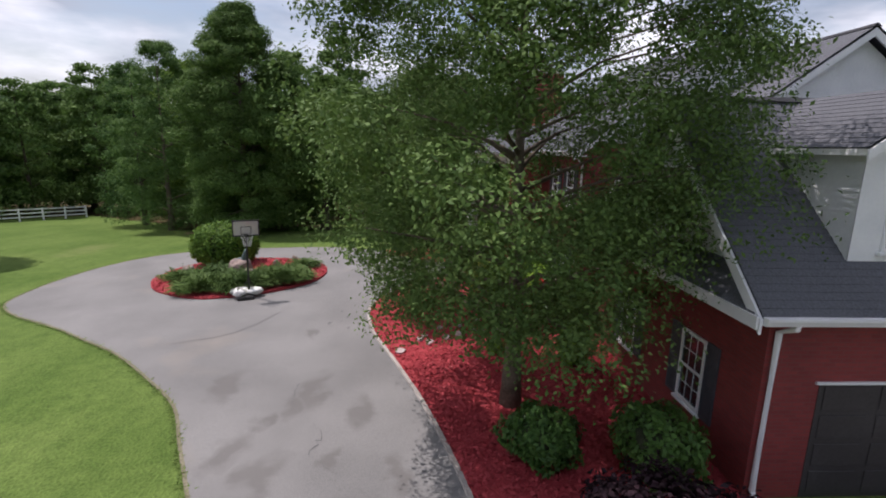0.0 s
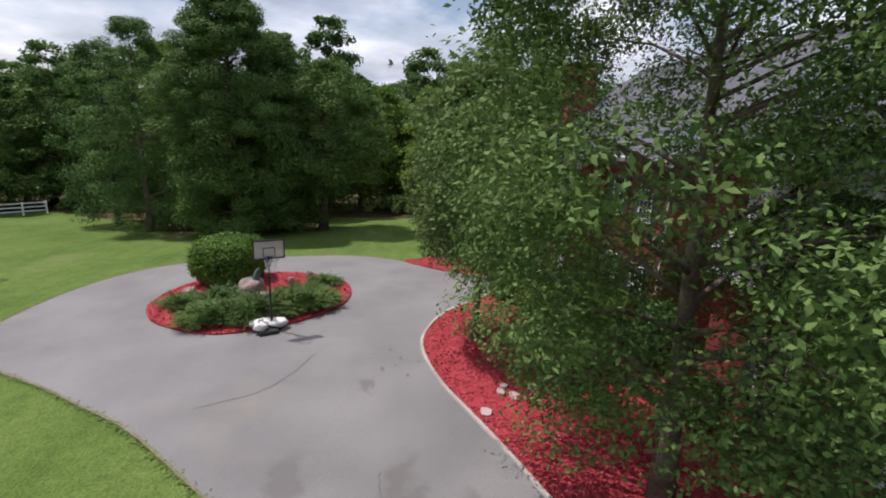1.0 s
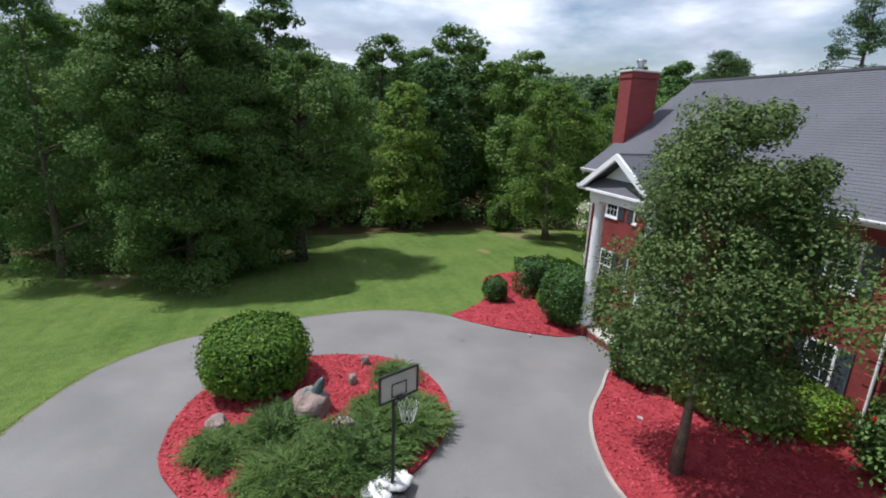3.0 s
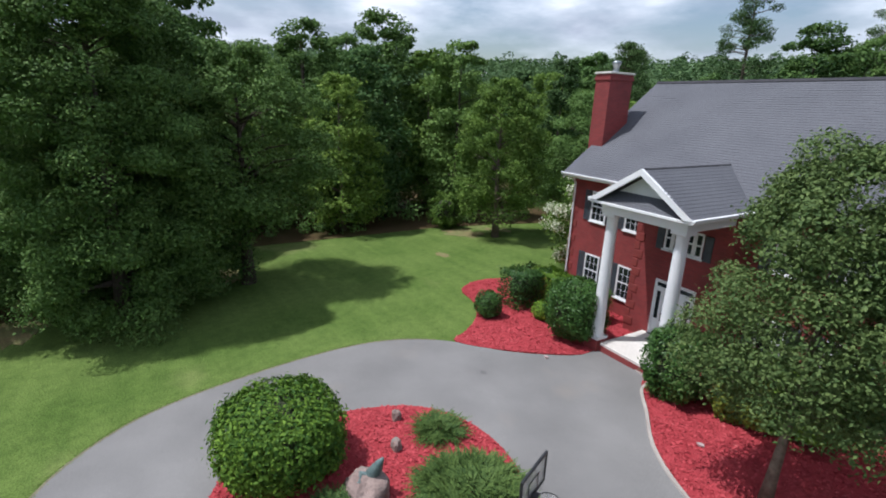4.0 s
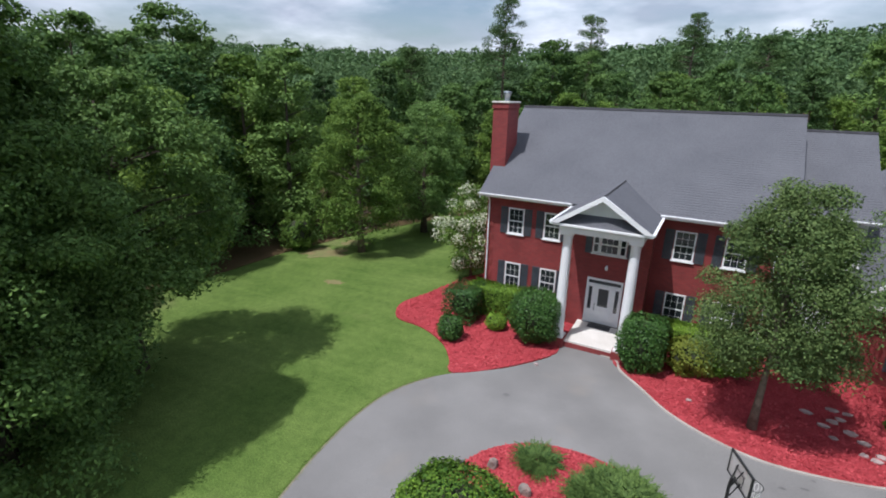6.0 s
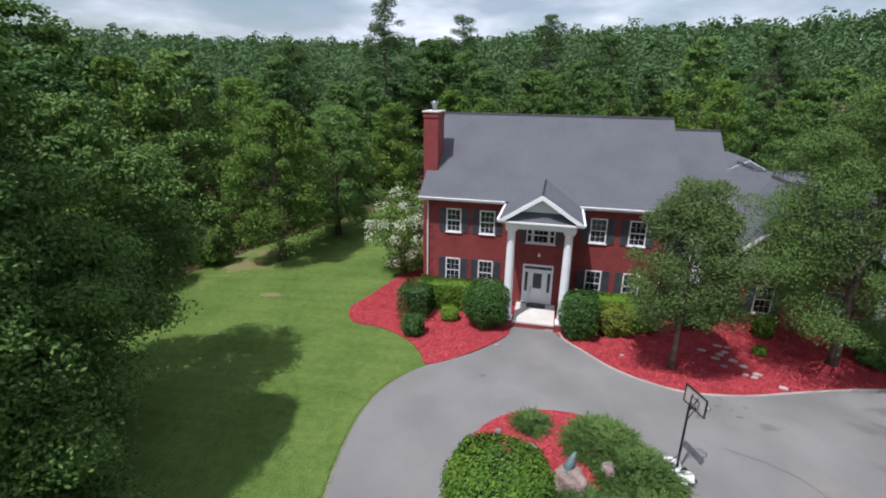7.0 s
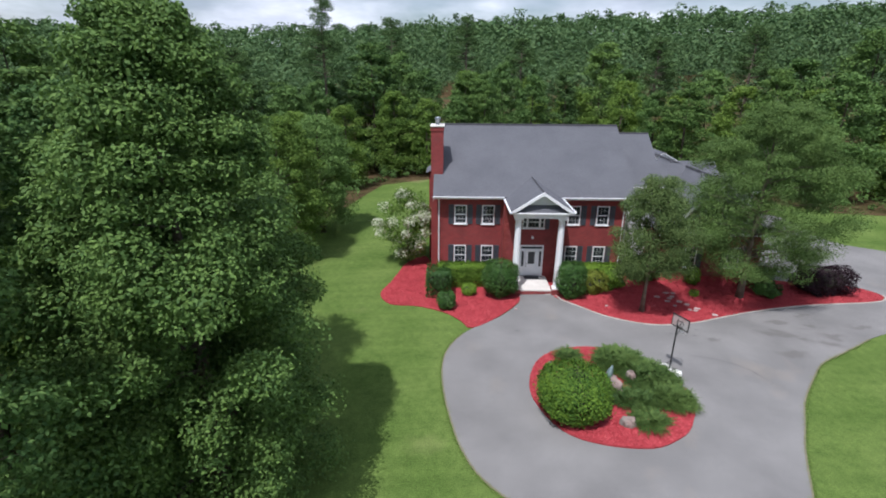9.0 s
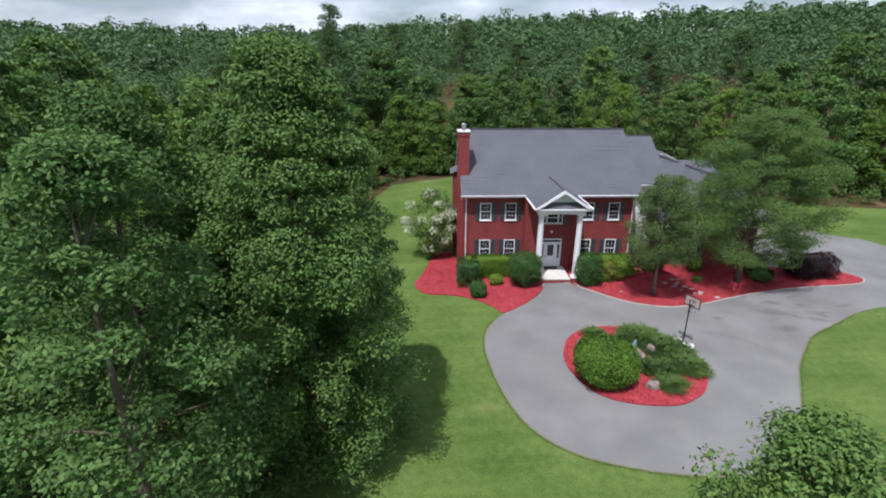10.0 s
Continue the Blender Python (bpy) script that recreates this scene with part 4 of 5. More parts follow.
for s in (-1, 1):
    bm = bmesh.new()
    prism(bm, [(QX + s * (PX + 0.08), PY - 0.12, PE - 0.06), (QX, PY - 0.12, PZ + 0.02), (QX, PY - 0.12, PZ - 0.2), (QX + s * (PX - 0.28), PY - 0.12, PE - 0.06)], (0, 0.12, 0))
    hpart("raking_cornice", bm, M_WHITE, "white raking cornice")
    hpart("gutter", prism(bmesh.new(), [(QX + s * (PX + q), PY - 0.1, PE - 0.14 + w) for q, w in ((-0.02, 0.0), (-0.02, 0.14), (0.12, 0.14), (0.12, 0.1), (0.07, 0.0))], (0, 3.6, 0)), M_WHITE)
hpart("tympanum", prism(bmesh.new(), [(QX - 1.9, -3.65, 6.06), (QX + 1.9, -3.65, 6.06), (QX, -3.65, 7.28)], (0, 0.08, 0)), M_WHITE, "plain white tympanum")
roof_part("pent_roof", [((QX - 1.95, PY, 6.06), (QX + 1.95, PY, 6.06), (QX + 1.25, -3.66, 6.48), (QX - 1.25, -3.66, 6.48))], "narrow shingled ledge under the pediment")
hpart("cornice", boxed(QX - 2.1, QX + 2.1, PY - 0.06, PY + 0.3, 5.96, 6.057, 0.01), M_WHITE)

# chimney
CX0, CX1, CY0, CY1 = -7.22, -6.32, 1.15, 2.75
bm = bmesh.new()
box(bm, CX0, CX1, CY0, CY1, -0.6, 10.72)
box(bm, CX0 - 0.05, CX1 + 0.05, CY0 - 0.05, CY1 + 0.05, 10.72, 10.86)
box(bm, CX0 - 0.02, CX1 + 0.02, CY0 - 0.02, CY1 + 0.02, 10.86, 11.0)
ch = hpart("chimney", bm, M_BRICK, "tall red brick chimney")
part("chimney_cap", boxed(CX0 - 0.08, CX1 + 0.08, CY0 - 0.08, CY1 + 0.08, 11.0, 11.1, 0.02), M_CONC, ch)
bm = bmesh.new()
lathe(bm, -6.75, 1.95, [(0.17, 11.1), (0.15, 11.14), (0.15, 11.42), (0.2, 11.43), (0.2, 11.5), (0.235, 11.52), (0.235, 11.6), (0.06, 11.66)], 16)
part("flue", bm, M_STEEL, ch, "galvanised flue pipe", True)
# little box bay on the west wall behind the chimney
hpart("box_bay", boxed(-7.5, WL, 4.2, 6.6, -0.6, 7.2, 0.01), M_BRICK)
roof_part("box_bay_roof", [((-7.75, 4.0, 7.1), (-7.75, 6.8, 7.1), (-6.7, 6.8, 7.6), (-6.7, 4.0, 7.6))])

# ---------------------------------------------------------------- garage wing
GX0, GX1, GY, GM, GZ, GE = 10.1, 17.8, -0.18, 13.95, 7.56, 3.7
GB = 11.0
hpart("wall", boxed(GX0, GX1, GY, GB, -0.2, GE + 0.1), M_BRICK, "red brick garage walls")


def siding(pts_fn, z0, z1, step=0.12):
    """Lapped boards: pts_fn(z) gives the two ends of a board at that height."""
    bm = bmesh.new()
    z, low = z0, None
    while z < z1 - 1e-4:
        zt = min(z + step, z1)
        (a, b, n), (c, d, _) = pts_fn(z), pts_fn(zt)
        n = Vector(n)
        low = low or [bm.verts.new(Vector(a)), bm.verts.new(Vector(b))]
        butt = [bm.verts.new(Vector(a) + n * 0.022), bm.verts.new(Vector(b) + n * 0.022)]
        top = [bm.verts.new(Vector(c)), bm.verts.new(Vector(d))]
        bm.faces.new((low[0], low[1], butt[1], butt[0]))
        bm.faces.new((butt[0], butt[1], top[1], top[0]))
        low = top
        z += step
    return bm


def garage_gable(z):
    f = (GZ - 0.25 - z) / (GZ - 0.25 - GE)
    return (GM - 3.8 * f, GY - 0.01, z), (GM + 3.8 * f, GY - 0.01, z), (0, -1, 0)


hpart("gable_core", prism(bmesh.new(), [(GX0, GY, GE + 0.1), (GX1, GY, GE + 0.1), (GM, GY, GZ - 0.2)], (0, GB - GY, 0)), M_SIDING)
hpart("gable_siding", siding(garage_gable, GE + 0.1, GZ - 0.26), M_SIDING, "white lapped boards on the garage gable")
GO, GX0E, GX1E = GY - 0.42, 9.75, 18.15
roof_part("garage_roof", [((GX1E, GO, GE), (GX1E, GB, GE), (GM, GB, GZ), (GM, GO, GZ)), ((GX0E, GB, GE), (GX0E, GO, GE), (GM, GO, GZ), (GM, GB, GZ))], "grey shingle garage roof")
bm = bmesh.new()
prism(bm, [(GM - 0.15, GO - 0.01, GZ - 0.06), (GM, GO - 0.01, GZ + 0.05), (GM + 0.15, GO - 0.01, GZ - 0.06)], (0, 13, 0))
hpart("ridge_cap", bm, M_RIDGE)
for a, b in (((GX1E, GO, GE), (GM, GO, GZ)), ((GX0E, GO, GE), (GM, GO, GZ))):
    hpart("barge_board", rake(a, b, 0.26, 0.05, (0, -1, 0)), M_WHITE, "white barge board")
hpart("soffit", prism(bmesh.new(), [(GX1E, GO, GE - 0.1), (GM, GO, GZ - 0.1), (GM, GO, GZ - 0.15), (GX1E, GO, GE - 0.15)], (0, 0.42, 0)), M_WHITE)
roof_part("pent_roof", [((GX0E + 0.1, GY - 0.5, GE - 0.02), (GX1E - 0.1, GY - 0.5, GE - 0.02), (GX1E - 0.75, GY - 0.01, GE + 0.62), (GX0E + 0.75, GY - 0.01, GE + 0.62))], "shingled ledge across the gable foot")
hpart("fascia", boxed(GX0E, GX1E, GY - 0.53, GY - 0.49, GE - 0.22, GE - 0.0), M_WHITE)
hpart("gutter", gutter(GO, GB, GX1E, GE, "y"), M_WHITE, "white gutter")
bm = bmesh.new()
tube(bm, [(18.2, -0.02, 3.6), (18.18, -0.02, 3.5), (17.87, -0.06, 3.33), (17.87, -0.06, 0.25), (18.0, -0.06, 0.1)], [0.055] * 5, 8)
hpart("downspout", bm, M_WHITE, "white downspout")
window(13.93, 4.6, 6.0, GY - 0.035, 0.75, 2, 2, True)
window(15.75, 0.8, 2.45, GY, 0.92, 3, 2, True)
window(12.5, 0.8, 2.45, GY, 0.92, 3, 2, True)


def dormer(yc):
    """A gabled dormer on the eastern garage slope."""
    half, xf, ze, zr = 1.3, 17.32, 6.62, 7.56
    sl = (GZ - GE) / (GX1E - GM)
    zb = GE + (GX1E - xf) * sl
    xb = GX1E - (ze - GE) / sl
    for s in (-1, 1):
        y = yc + s * half
        def cheek(z, y=y, s=s):
            return ((GX1E - (z - GE) / sl, y, z), (xf, y, z), (0, s, 0))
        dm = siding(cheek, zb + 0.02, ze)
        prism(dm, [(xb, y, ze), (xf, y, ze), (xf, y, zb)], (0, -s * 0.05, 0))
        hpart("dormer_cheek", dm, M_SIDING, "white boarded dormer cheek")
    hpart("dormer_front", prism(bmesh.new(), [(xf - 0.05, yc - half, zb - 0.05), (xf - 0.05, yc + half, zb - 0.05), (xf - 0.05, yc + half, ze), (xf - 0.05, yc, zr - 0.1), (xf - 0.05, yc - half, ze)], (0.06, 0, 0)), M_WHITE, "white dormer front")
    xr = GX1E - (zr - GE) / sl
    o = 0.25
    zo = ze - o * (zr - ze) / half
    roof_part("dormer_roof", [((xb - 0.4, yc - half - o, zo), (xf + o, yc - half - o, zo), (xf + o, yc, zr), (xr - 0.3, yc, zr)), ((xf + o, yc + half + o, zo), (xb - 0.4, yc + half + o, zo), (xr - 0.3, yc, zr), (xf + o, yc, zr))])
    for s in (-1, 1):
        hpart("barge_board", rake((xf + o, yc + s * (half + o), zo), (xf + o, yc, zr), 0.18, 0.04, (1, 0, 0)), M_WHITE)
        y0, y1 = sorted((yc + s * (half + o), yc + s * (half + o - 0.1)))
        hpart("fascia", boxed(xb - 0.3, xf + o, y0, y1, zo - 0.13, zo - 0.02), M_WHITE)
    window(yc, zb + 0.18, ze - 0.12, xf + 0.012, 1.5, 4, 2, False, face="x")


dormer(2.7)
dormer(8.4)


def garage_door(y0, y1):
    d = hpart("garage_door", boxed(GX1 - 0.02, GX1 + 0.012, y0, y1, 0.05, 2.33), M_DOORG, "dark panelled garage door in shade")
    for i in range(4):
        for k in range(4):
            w = (y1 - y0) / 4
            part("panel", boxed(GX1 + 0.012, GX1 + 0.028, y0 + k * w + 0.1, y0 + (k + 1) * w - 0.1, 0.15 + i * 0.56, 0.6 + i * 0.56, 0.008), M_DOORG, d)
    part("head_trim", boxed(GX1 + 0.0, GX1 + 0.04, y0 - 0.08, y1 + 0.08, 2.33, 2.38), M_WHITE, d)


garage_door(0.9, 5.2)
garage_door(5.8, 10.1)

# cross wing between house and garage, and a small back gable
roof_part("cross_roof", [((10.4, 1.6, 4.4), (14.0, 1.6, 4.4), (14.0, 6.0, 7.72), (10.4, 6.0, 7.72)), ((14.0, 10.4, 4.4), (10.4, 10.4, 4.4), (10.4, 6.0, 7.72), (14.0, 6.0, 7.72))])
hpart("wall", gable_wall(10.4, 13.8, 2.1, 9.9, 0, 4.4, 7.4, "x"), M_SIDING)
roof_part("back_roof", [((11.6, 11.7, 6.3), (11.6, 17, 6.3), (14.5, 17, 7.8), (14.5, 11.7, 7.8)), ((17.4, 17, 6.3), (17.4, 11.7, 6.3), (14.5, 11.7, 7.8), (14.5, 17, 7.8))])
hpart("gable_face", prism(bmesh.new(), [(11.8, 11.85, 0.0), (17.2, 11.85, 0.0), (17.2, 11.85, 6.3), (14.5, 11.85, 7.65), (11.8, 11.85, 6.3)], (0, 5.0, 0)), M_SIDING)
for a, b in (((11.6, 11.7, 6.3), (14.5, 11.7, 7.8)), ((17.4, 11.7, 6.3), (14.5, 11.7, 7.8))):
    hpart("barge_board", rake(a, b, 0.07, 0.04, (0, -1, 0)), M_WHITE)


def bare_patch(x, y, rx, ry, seed):
    rng = np.random.default_rng(seed)
    k = 26
    line = [Vector((x + rx * (0.6 + 0.7 * rng.random()) * math.cos(i * math.tau / k), y + ry * (0.6 + 0.7 * rng.random()) * math.sin(i * math.tau / k), 0)) for i in range(k)]
    tagged(part("bare_patch", draped(line, 0.012, 0.02, 0.8), M_EARTH), "worn tan earth showing through the lawn", "bare earth", kind="structure")


M_EARTH = surface("tan_earth", (0.22, 0.17, 0.085), (0.17, 0.19, 0.075), 1.2, 14, 0.95, 0.8, grit=0.4, dist=0.04, spec=0.1)
for i, (x, y, rx, ry) in enumerate(((-15.84, -24.65, 2.4, 1.1), (-17.16, -1.46, 0.8, 0.45), (-22.97, 3.86, 2.0, 1.4), (-22.56, 7.44, 1.4, 1.0), (-19.44, -15.48, 2.0, 1.2))):
    bare_patch(x, y, rx, ry, 300 + i)

# ---------------------------------------------------------------- shrubs
def shrub(name, x, y, rx, ry, h, leaves, size, material, seed, label, category="bush", lift=0.0, square=0.0, rough=0.08, group="", base_z=None):
    """Clipped shrub: blades over a lumpy body, with twigs and a core coloured as inner shade. shrub > stem, foliage."""
    rng = np.random.default_rng(seed)
    z0 = (ground_z(x, y) if base_z is None else base_z) + 0.05
    top = empty(name, x, y, z0, label, category, group)
    d = rng.normal(size=(leaves, 3))
    d = unit(d)
    if square > 0.5:
        # points on a box, its edges a little rounded
        q = rng.uniform(-1, 1, (leaves, 3))
        ax = rng.choice(3, leaves, p=np.array([ry * h, rx * h, 2.2 * rx * ry]) / (ry * h + rx * h + 2.2 * rx * ry))
        side = np.where(rng.random(leaves) < 0.5, -1.0, 1.0)
        side[ax == 2] = 1.0
        q[np.arange(leaves), ax] = side
        soft = np.linalg.norm(np.maximum(np.abs(q) - 0.85, 0), axis=1, keepdims=True)
        d = q * (1 - 0.45 * np.maximum(soft - 0.15, 0))
    elif square:
        d = np.sign(d) * np.abs(d) ** (1 - square)
        d /= np.maximum(np.max(np.abs(d), axis=1, keepdims=True), 1e-6) * (square) + np.linalg.norm(d, axis=1, keepdims=True) * (1 - square)
    lump = 1 + rough * (np.sin(d[:, :1] * 7 + seed) + np.sin(d[:, 1:2] * 8 + 2 * seed) + np.sin(d[:, 2:] * 6 + d[:, :1] * 5)) / 1.5
    depth = lump * (1 - 0.22 * rng.random((leaves, 1)) ** 2 + 0.05 * np.abs(rng.normal(size=(leaves, 1))))
    p = d * depth * np.array([rx, ry, h / 2]) + np.array([0, 0, h / 2])
    p[:, 2] = np.maximum(p[:, 2], 0.02 + 0.06 * rng.random(leaves))
    n = unit(unit(d) * 0.9 + np.array([0, 0, 0.25]) + rng.normal(size=p.shape) * 0.5)
    t = unit(np.cross(n, rng.normal(size=p.shape)))
    b = np.cross(n, t)
    s = size * (0.6 + 0.8 * rng.random((leaves, 1)))
    q = np.stack([p - t * s - n * s * 0.2, p + b * s * 0.5, p + t * s - n * s * 0.2, p - b * s * 0.5], 1)
    fo = new("foliage", quads("foliage", q, material))
    fo.parent = top
    bm = bmesh.new()
    for k in range(7):
        a = k * 0.9 + seed
        tip = (rx * 0.6 * math.cos(a), ry * 0.6 * math.sin(a), h * (0.55 + 0.2 * math.sin(a * 3)))
        tube(bm, [(0.05 * math.cos(a), 0.05 * math.sin(a), -0.2), (tip[0] * 0.4, tip[1] * 0.4, h * 0.3), tip], [0.035, 0.025, 0.008], 5)
    # added solid ellipsoid behind the blades; its near-black colour stands in for inner shade
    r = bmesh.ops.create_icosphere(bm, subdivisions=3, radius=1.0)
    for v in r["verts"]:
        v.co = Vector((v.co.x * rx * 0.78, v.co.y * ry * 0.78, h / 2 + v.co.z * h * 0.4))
    co = new("stem", mesh_from("stem", bm, M_TWIG_SHADE))
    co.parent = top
    return top


# twig colour darkened to carry the shade inside a shrub
M_TWIG_SHADE = surface("shade_coloured_twigs", (0.022, 0.03, 0.012), (0.035, 0.04, 0.018), 6, 30, 0.95, 0.5)
G1 = "clipped shrubs by the porch"
shrub("bush", -0.05, -16.35, 1.55, 1.55, 2.2, 21000, 0.06, L_BOX, 1, "large clipped round boxwood bush on the island", rough=0.045, square=0.22, base_z=-0.05)
shrub("bush", -2.23, -3.82, 1.16, 1.16, 2.51, 13000, 0.055, L_HOLLY, 2, "tall rounded dark green bush beside the porch", group=G1, square=0.25, base_z=0.0)
shrub("bush", 2.63, -3.99, 0.97, 0.97, 2.47, 11000, 0.055, L_HOLLY, 3, "tall rounded dark green bush beside the porch", group=G1, square=0.3, base_z=0.0)
shrub("bush", -6.5, -2.9, 0.85, 1.1, 1.75, 6500, 0.055, L_HOLLY, 4, "square clipped dark green bush at the hedge end", square=0.6, rough=0.05)
shrub("bush", -5.95, -5.55, 0.64, 0.6, 1.2, 3500, 0.05, L_HOLLY, 5, "low round dark green bush in the mulch", square=0.15)
shrub("bush", -4.37, -3.53, 0.53, 0.5, 0.83, 2600, 0.045, L_BOX, 6, "small round clipped bush in the mulch")
shrub("hedge", -4.6, -1.76, 1.94, 0.63, 1.59, 16000, 0.052, L_BOX, 7, "long low clipped hedge under the windows", "hedge", square=0.75, rough=0.03)
shrub("hedge", 5.01, -1.08, 2.03, 0.63, 1.17, 14000, 0.052, L_BOX, 8, "low clipped hedge under the windows", "hedge", square=0.75, rough=0.04)
shrub("azalea", 4.47, -3.27, 0.92, 0.82, 1.49, 3600, 0.07, L_AZA, 9, "loose yellow-green azalea bush", rough=0.16)
shrub("bush", 5.8, -2.48, 0.97, 0.87, 1.55, 4200, 0.08, L_BOX, 10, "loose bright green bush by the wall", rough=0.15)
corner_bush = shrub("bush", 8.77, -0.93, 1.25, 0.95, 1.95, 6500, 0.07, L_HOLLY, 11, "dark green bush with red blossoms at the house corner", rough=0.15)
red_rng = np.random.default_rng(71)
red_heads = leaf_cloud(red_rng, ((-0.55, -0.72, 1.55), (-0.1, -0.8, 1.5), (0.45, -0.7, 1.6)), (0.11, 0.14, 0.1), 60, 0.045, flat=0.8)
new("blossom", quads("blossom", red_heads, L_RED)).parent = corner_bush
shrub("bush", 12.22, -1.61, 0.54, 0.5, 1.24, 2200, 0.06, L_BOX, 12, "small light green bush by the garage wall", rough=0.15)
shrub("plant", 11.38, -3.79, 0.3, 0.28, 0.45, 700, 0.05, L_BOX, 13, "small bright green seedling in the mulch", "plant", rough=0.2)
shrub("bush", 16.51, -3.63, 0.78, 0.73, 0.95, 4200, 0.06, L_HOLLY, 14, "spreading dark green bush under the maple", rough=0.18)
shrub("bush", 17.09, -1.48, 0.89, 0.78, 1.31, 5000, 0.06, L_HOLLY, 15, "dark green bush at the garage corner", rough=0.18)
shrub("bush", 20.76, -2.81, 2.04, 1.17, 1.88, 12000, 0.06, L_PURP, 16, "broad dark purple loropetalum bush", rough=0.12, square=0.25)
shrub("bush", -25.53, 3.72, 1.29, 1.19, 2.92, 3500, 0.11, L_LIGHT, 17, "young light green tree at the wood's edge", "sapling", rough=0.25)


def crape_myrtle():
    rng = np.random.default_rng(31)
    x, y = -9.3, 3.65
    top = empty("crape_myrtle", x, y, ground_z(x, y), "white flowering shrub tree beside the house", "shrub tree")
    pts = crown_points(rng, 60, 5.0, lambda h: 1.9 * math.sin(math.pi * (0.12 + 0.8 * h)) ** 0.7)
    pts[:, 2] += 0.9
    tr = new("trunk", mesh_from("trunk", limbed_trunk(rng, 4.5, 0.09, pts[:16]), M_BARK, True))
    lo = new("foliage", quads("foliage", leaf_cloud(rng, pts, 0.55 + 0.35 * rng.random(60), 130, 0.1), L_LIGHT))
    fl = pts[rng.choice(60, 42, replace=False)] * np.array([1.2, 1.2, 1.0]) + np.array([0, 0, 0.1])
    bl = new("blossom", quads("blossom", leaf_cloud(rng, fl, 0.42 + 0.2 * rng.random(42), 150, 0.075), L_WHITE))
    for o in (tr, lo, bl):
        o.parent = top


crape_myrtle()


def juniper(cx, cy, rx, ry, sprays, seed, label, height=0.5):
    """Low spreading juniper: arching sprays set with scale-leaf blades."""
    rng = np.random.default_rng(seed)
    hill = mound(2.1, -14.7, 4.2, 4.4, 0.22)
    top = empty("juniper", cx, cy, ground_z(cx, cy) + hill(cx, cy), label, "juniper")
    out = []
    for _ in range(sprays):
        a, r = rng.random() * math.tau, math.sqrt(rng.random())
        r *= 0.9 + 0.12 * math.sin(3 * a + seed)
        bx, by = rx * r * math.cos(a), ry * r * math.sin(a)
        bz = 0.06 + height * (1 - 0.6 * r * r) * (0.25 + 0.75 * rng.random())
        d = np.array([math.cos(a) + 0.6 * rng.normal(), math.sin(a) + 0.6 * rng.normal(), 0.1 + 0.35 * rng.random()])
        d /= np.linalg.norm(d)
        L = 0.38 + 0.42 * rng.random()
        side = unit(np.cross(d, [0, 0, 1.0]))
        for k in range(9):
            f = k / 8
            p = np.array([bx, by, bz]) + d * L * f + np.array([0, 0, -0.12 * f * f])
            w = 0.11 * (1.1 - f)
            for s in (-1, 1):
                tip = p + (d * 1.1 + side * s * 0.75 + rng.normal(size=3) * 0.2) * w * 1.5
                up = np.array([0, 0, 0.02])
                out.append([p, (p + tip) / 2 + up + d * 0.032, tip, (p + tip) / 2 + up - d * 0.032])
    fo = new("foliage", quads("foliage", np.array(out), L_JUNI))
    fo.parent = top
    bm = bmesh.new()
    for k in range(12):
        a = k * 0.55 + seed
        tube(bm, [(0, 0, -0.1), (rx * 0.35 * math.cos(a), ry * 0.35 * math.sin(a), 0.14), (rx * 0.8 * math.cos(a), ry * 0.8 * math.sin(a), 0.2)], [0.04, 0.028, 0.01], 5)
    st = new("stem", mesh_from("stem", bm, M_BARKD))
    st.parent = top


juniper(3.3, -12.6, 1.15, 1.1, 1300, 3, "wide low spreading green juniper", 0.3)
juniper(4.3, -13.95, 1.15, 1.3, 1500, 8, "wide low spreading green juniper at the island's rim", 0.3)
juniper(4.65, -15.5, 1.0, 0.85, 1000, 4, "low spreading green juniper on the mulch", 0.3)
juniper(2.85, -15.75, 1.0, 0.5, 520, 5, "small low green juniper with ragged ends", 0.18)
juniper(3.15, -17.15, 0.6, 0.42, 260, 7, "small low juniper at the island's edge", 0.16)
juniper(0.75, -12.05, 0.42, 0.36, 200, 6, "small low juniper beside a flat stone", 0.2)

# ---------------------------------------------------------------- stones, statue, hoop
def boulder(x, y, rx, ry, h, seed, label, mat=None, sink=0.15, turn=0.0):
    bm = bmesh.new()
    bmesh.ops.create_icosphere(bm, subdivisions=4, radius=1.0)
    off = Vector((seed * 3.1, seed * 1.7, seed * 0.9))
    for v in bm.verts:
        d = v.co.normalized()
        f = 1 + 0.28 * noise.noise(d * 1.3 + off) + 0.12 * noise.noise(d * 3.1 + off) + 0.04 * noise.noise(d * 8 + off)
        v.co = Vector((d.x * rx * f, d.y * ry * f, max(-0.3, d.z) * h * f))
        if v.co.z > h * 0.72:
            v.co.z = h * 0.72 + (v.co.z - h * 0.72) * 0.35
    bmesh.ops.rotate(bm, verts=bm.verts[:], matrix=Matrix.Rotation(turn, 3, "Z"))
    hill = mound(2.1, -14.7, 4.2, 4.4, 0.22)
    ob = part("boulder", bm, mat or M_ROCK, None, "", False)
    ob.matrix_basis = pose(x, y, ground_z(x, y) + hill(x, y) + sink * 0.2)
    return tagged(ob, label, "rock", "boulders on the island")


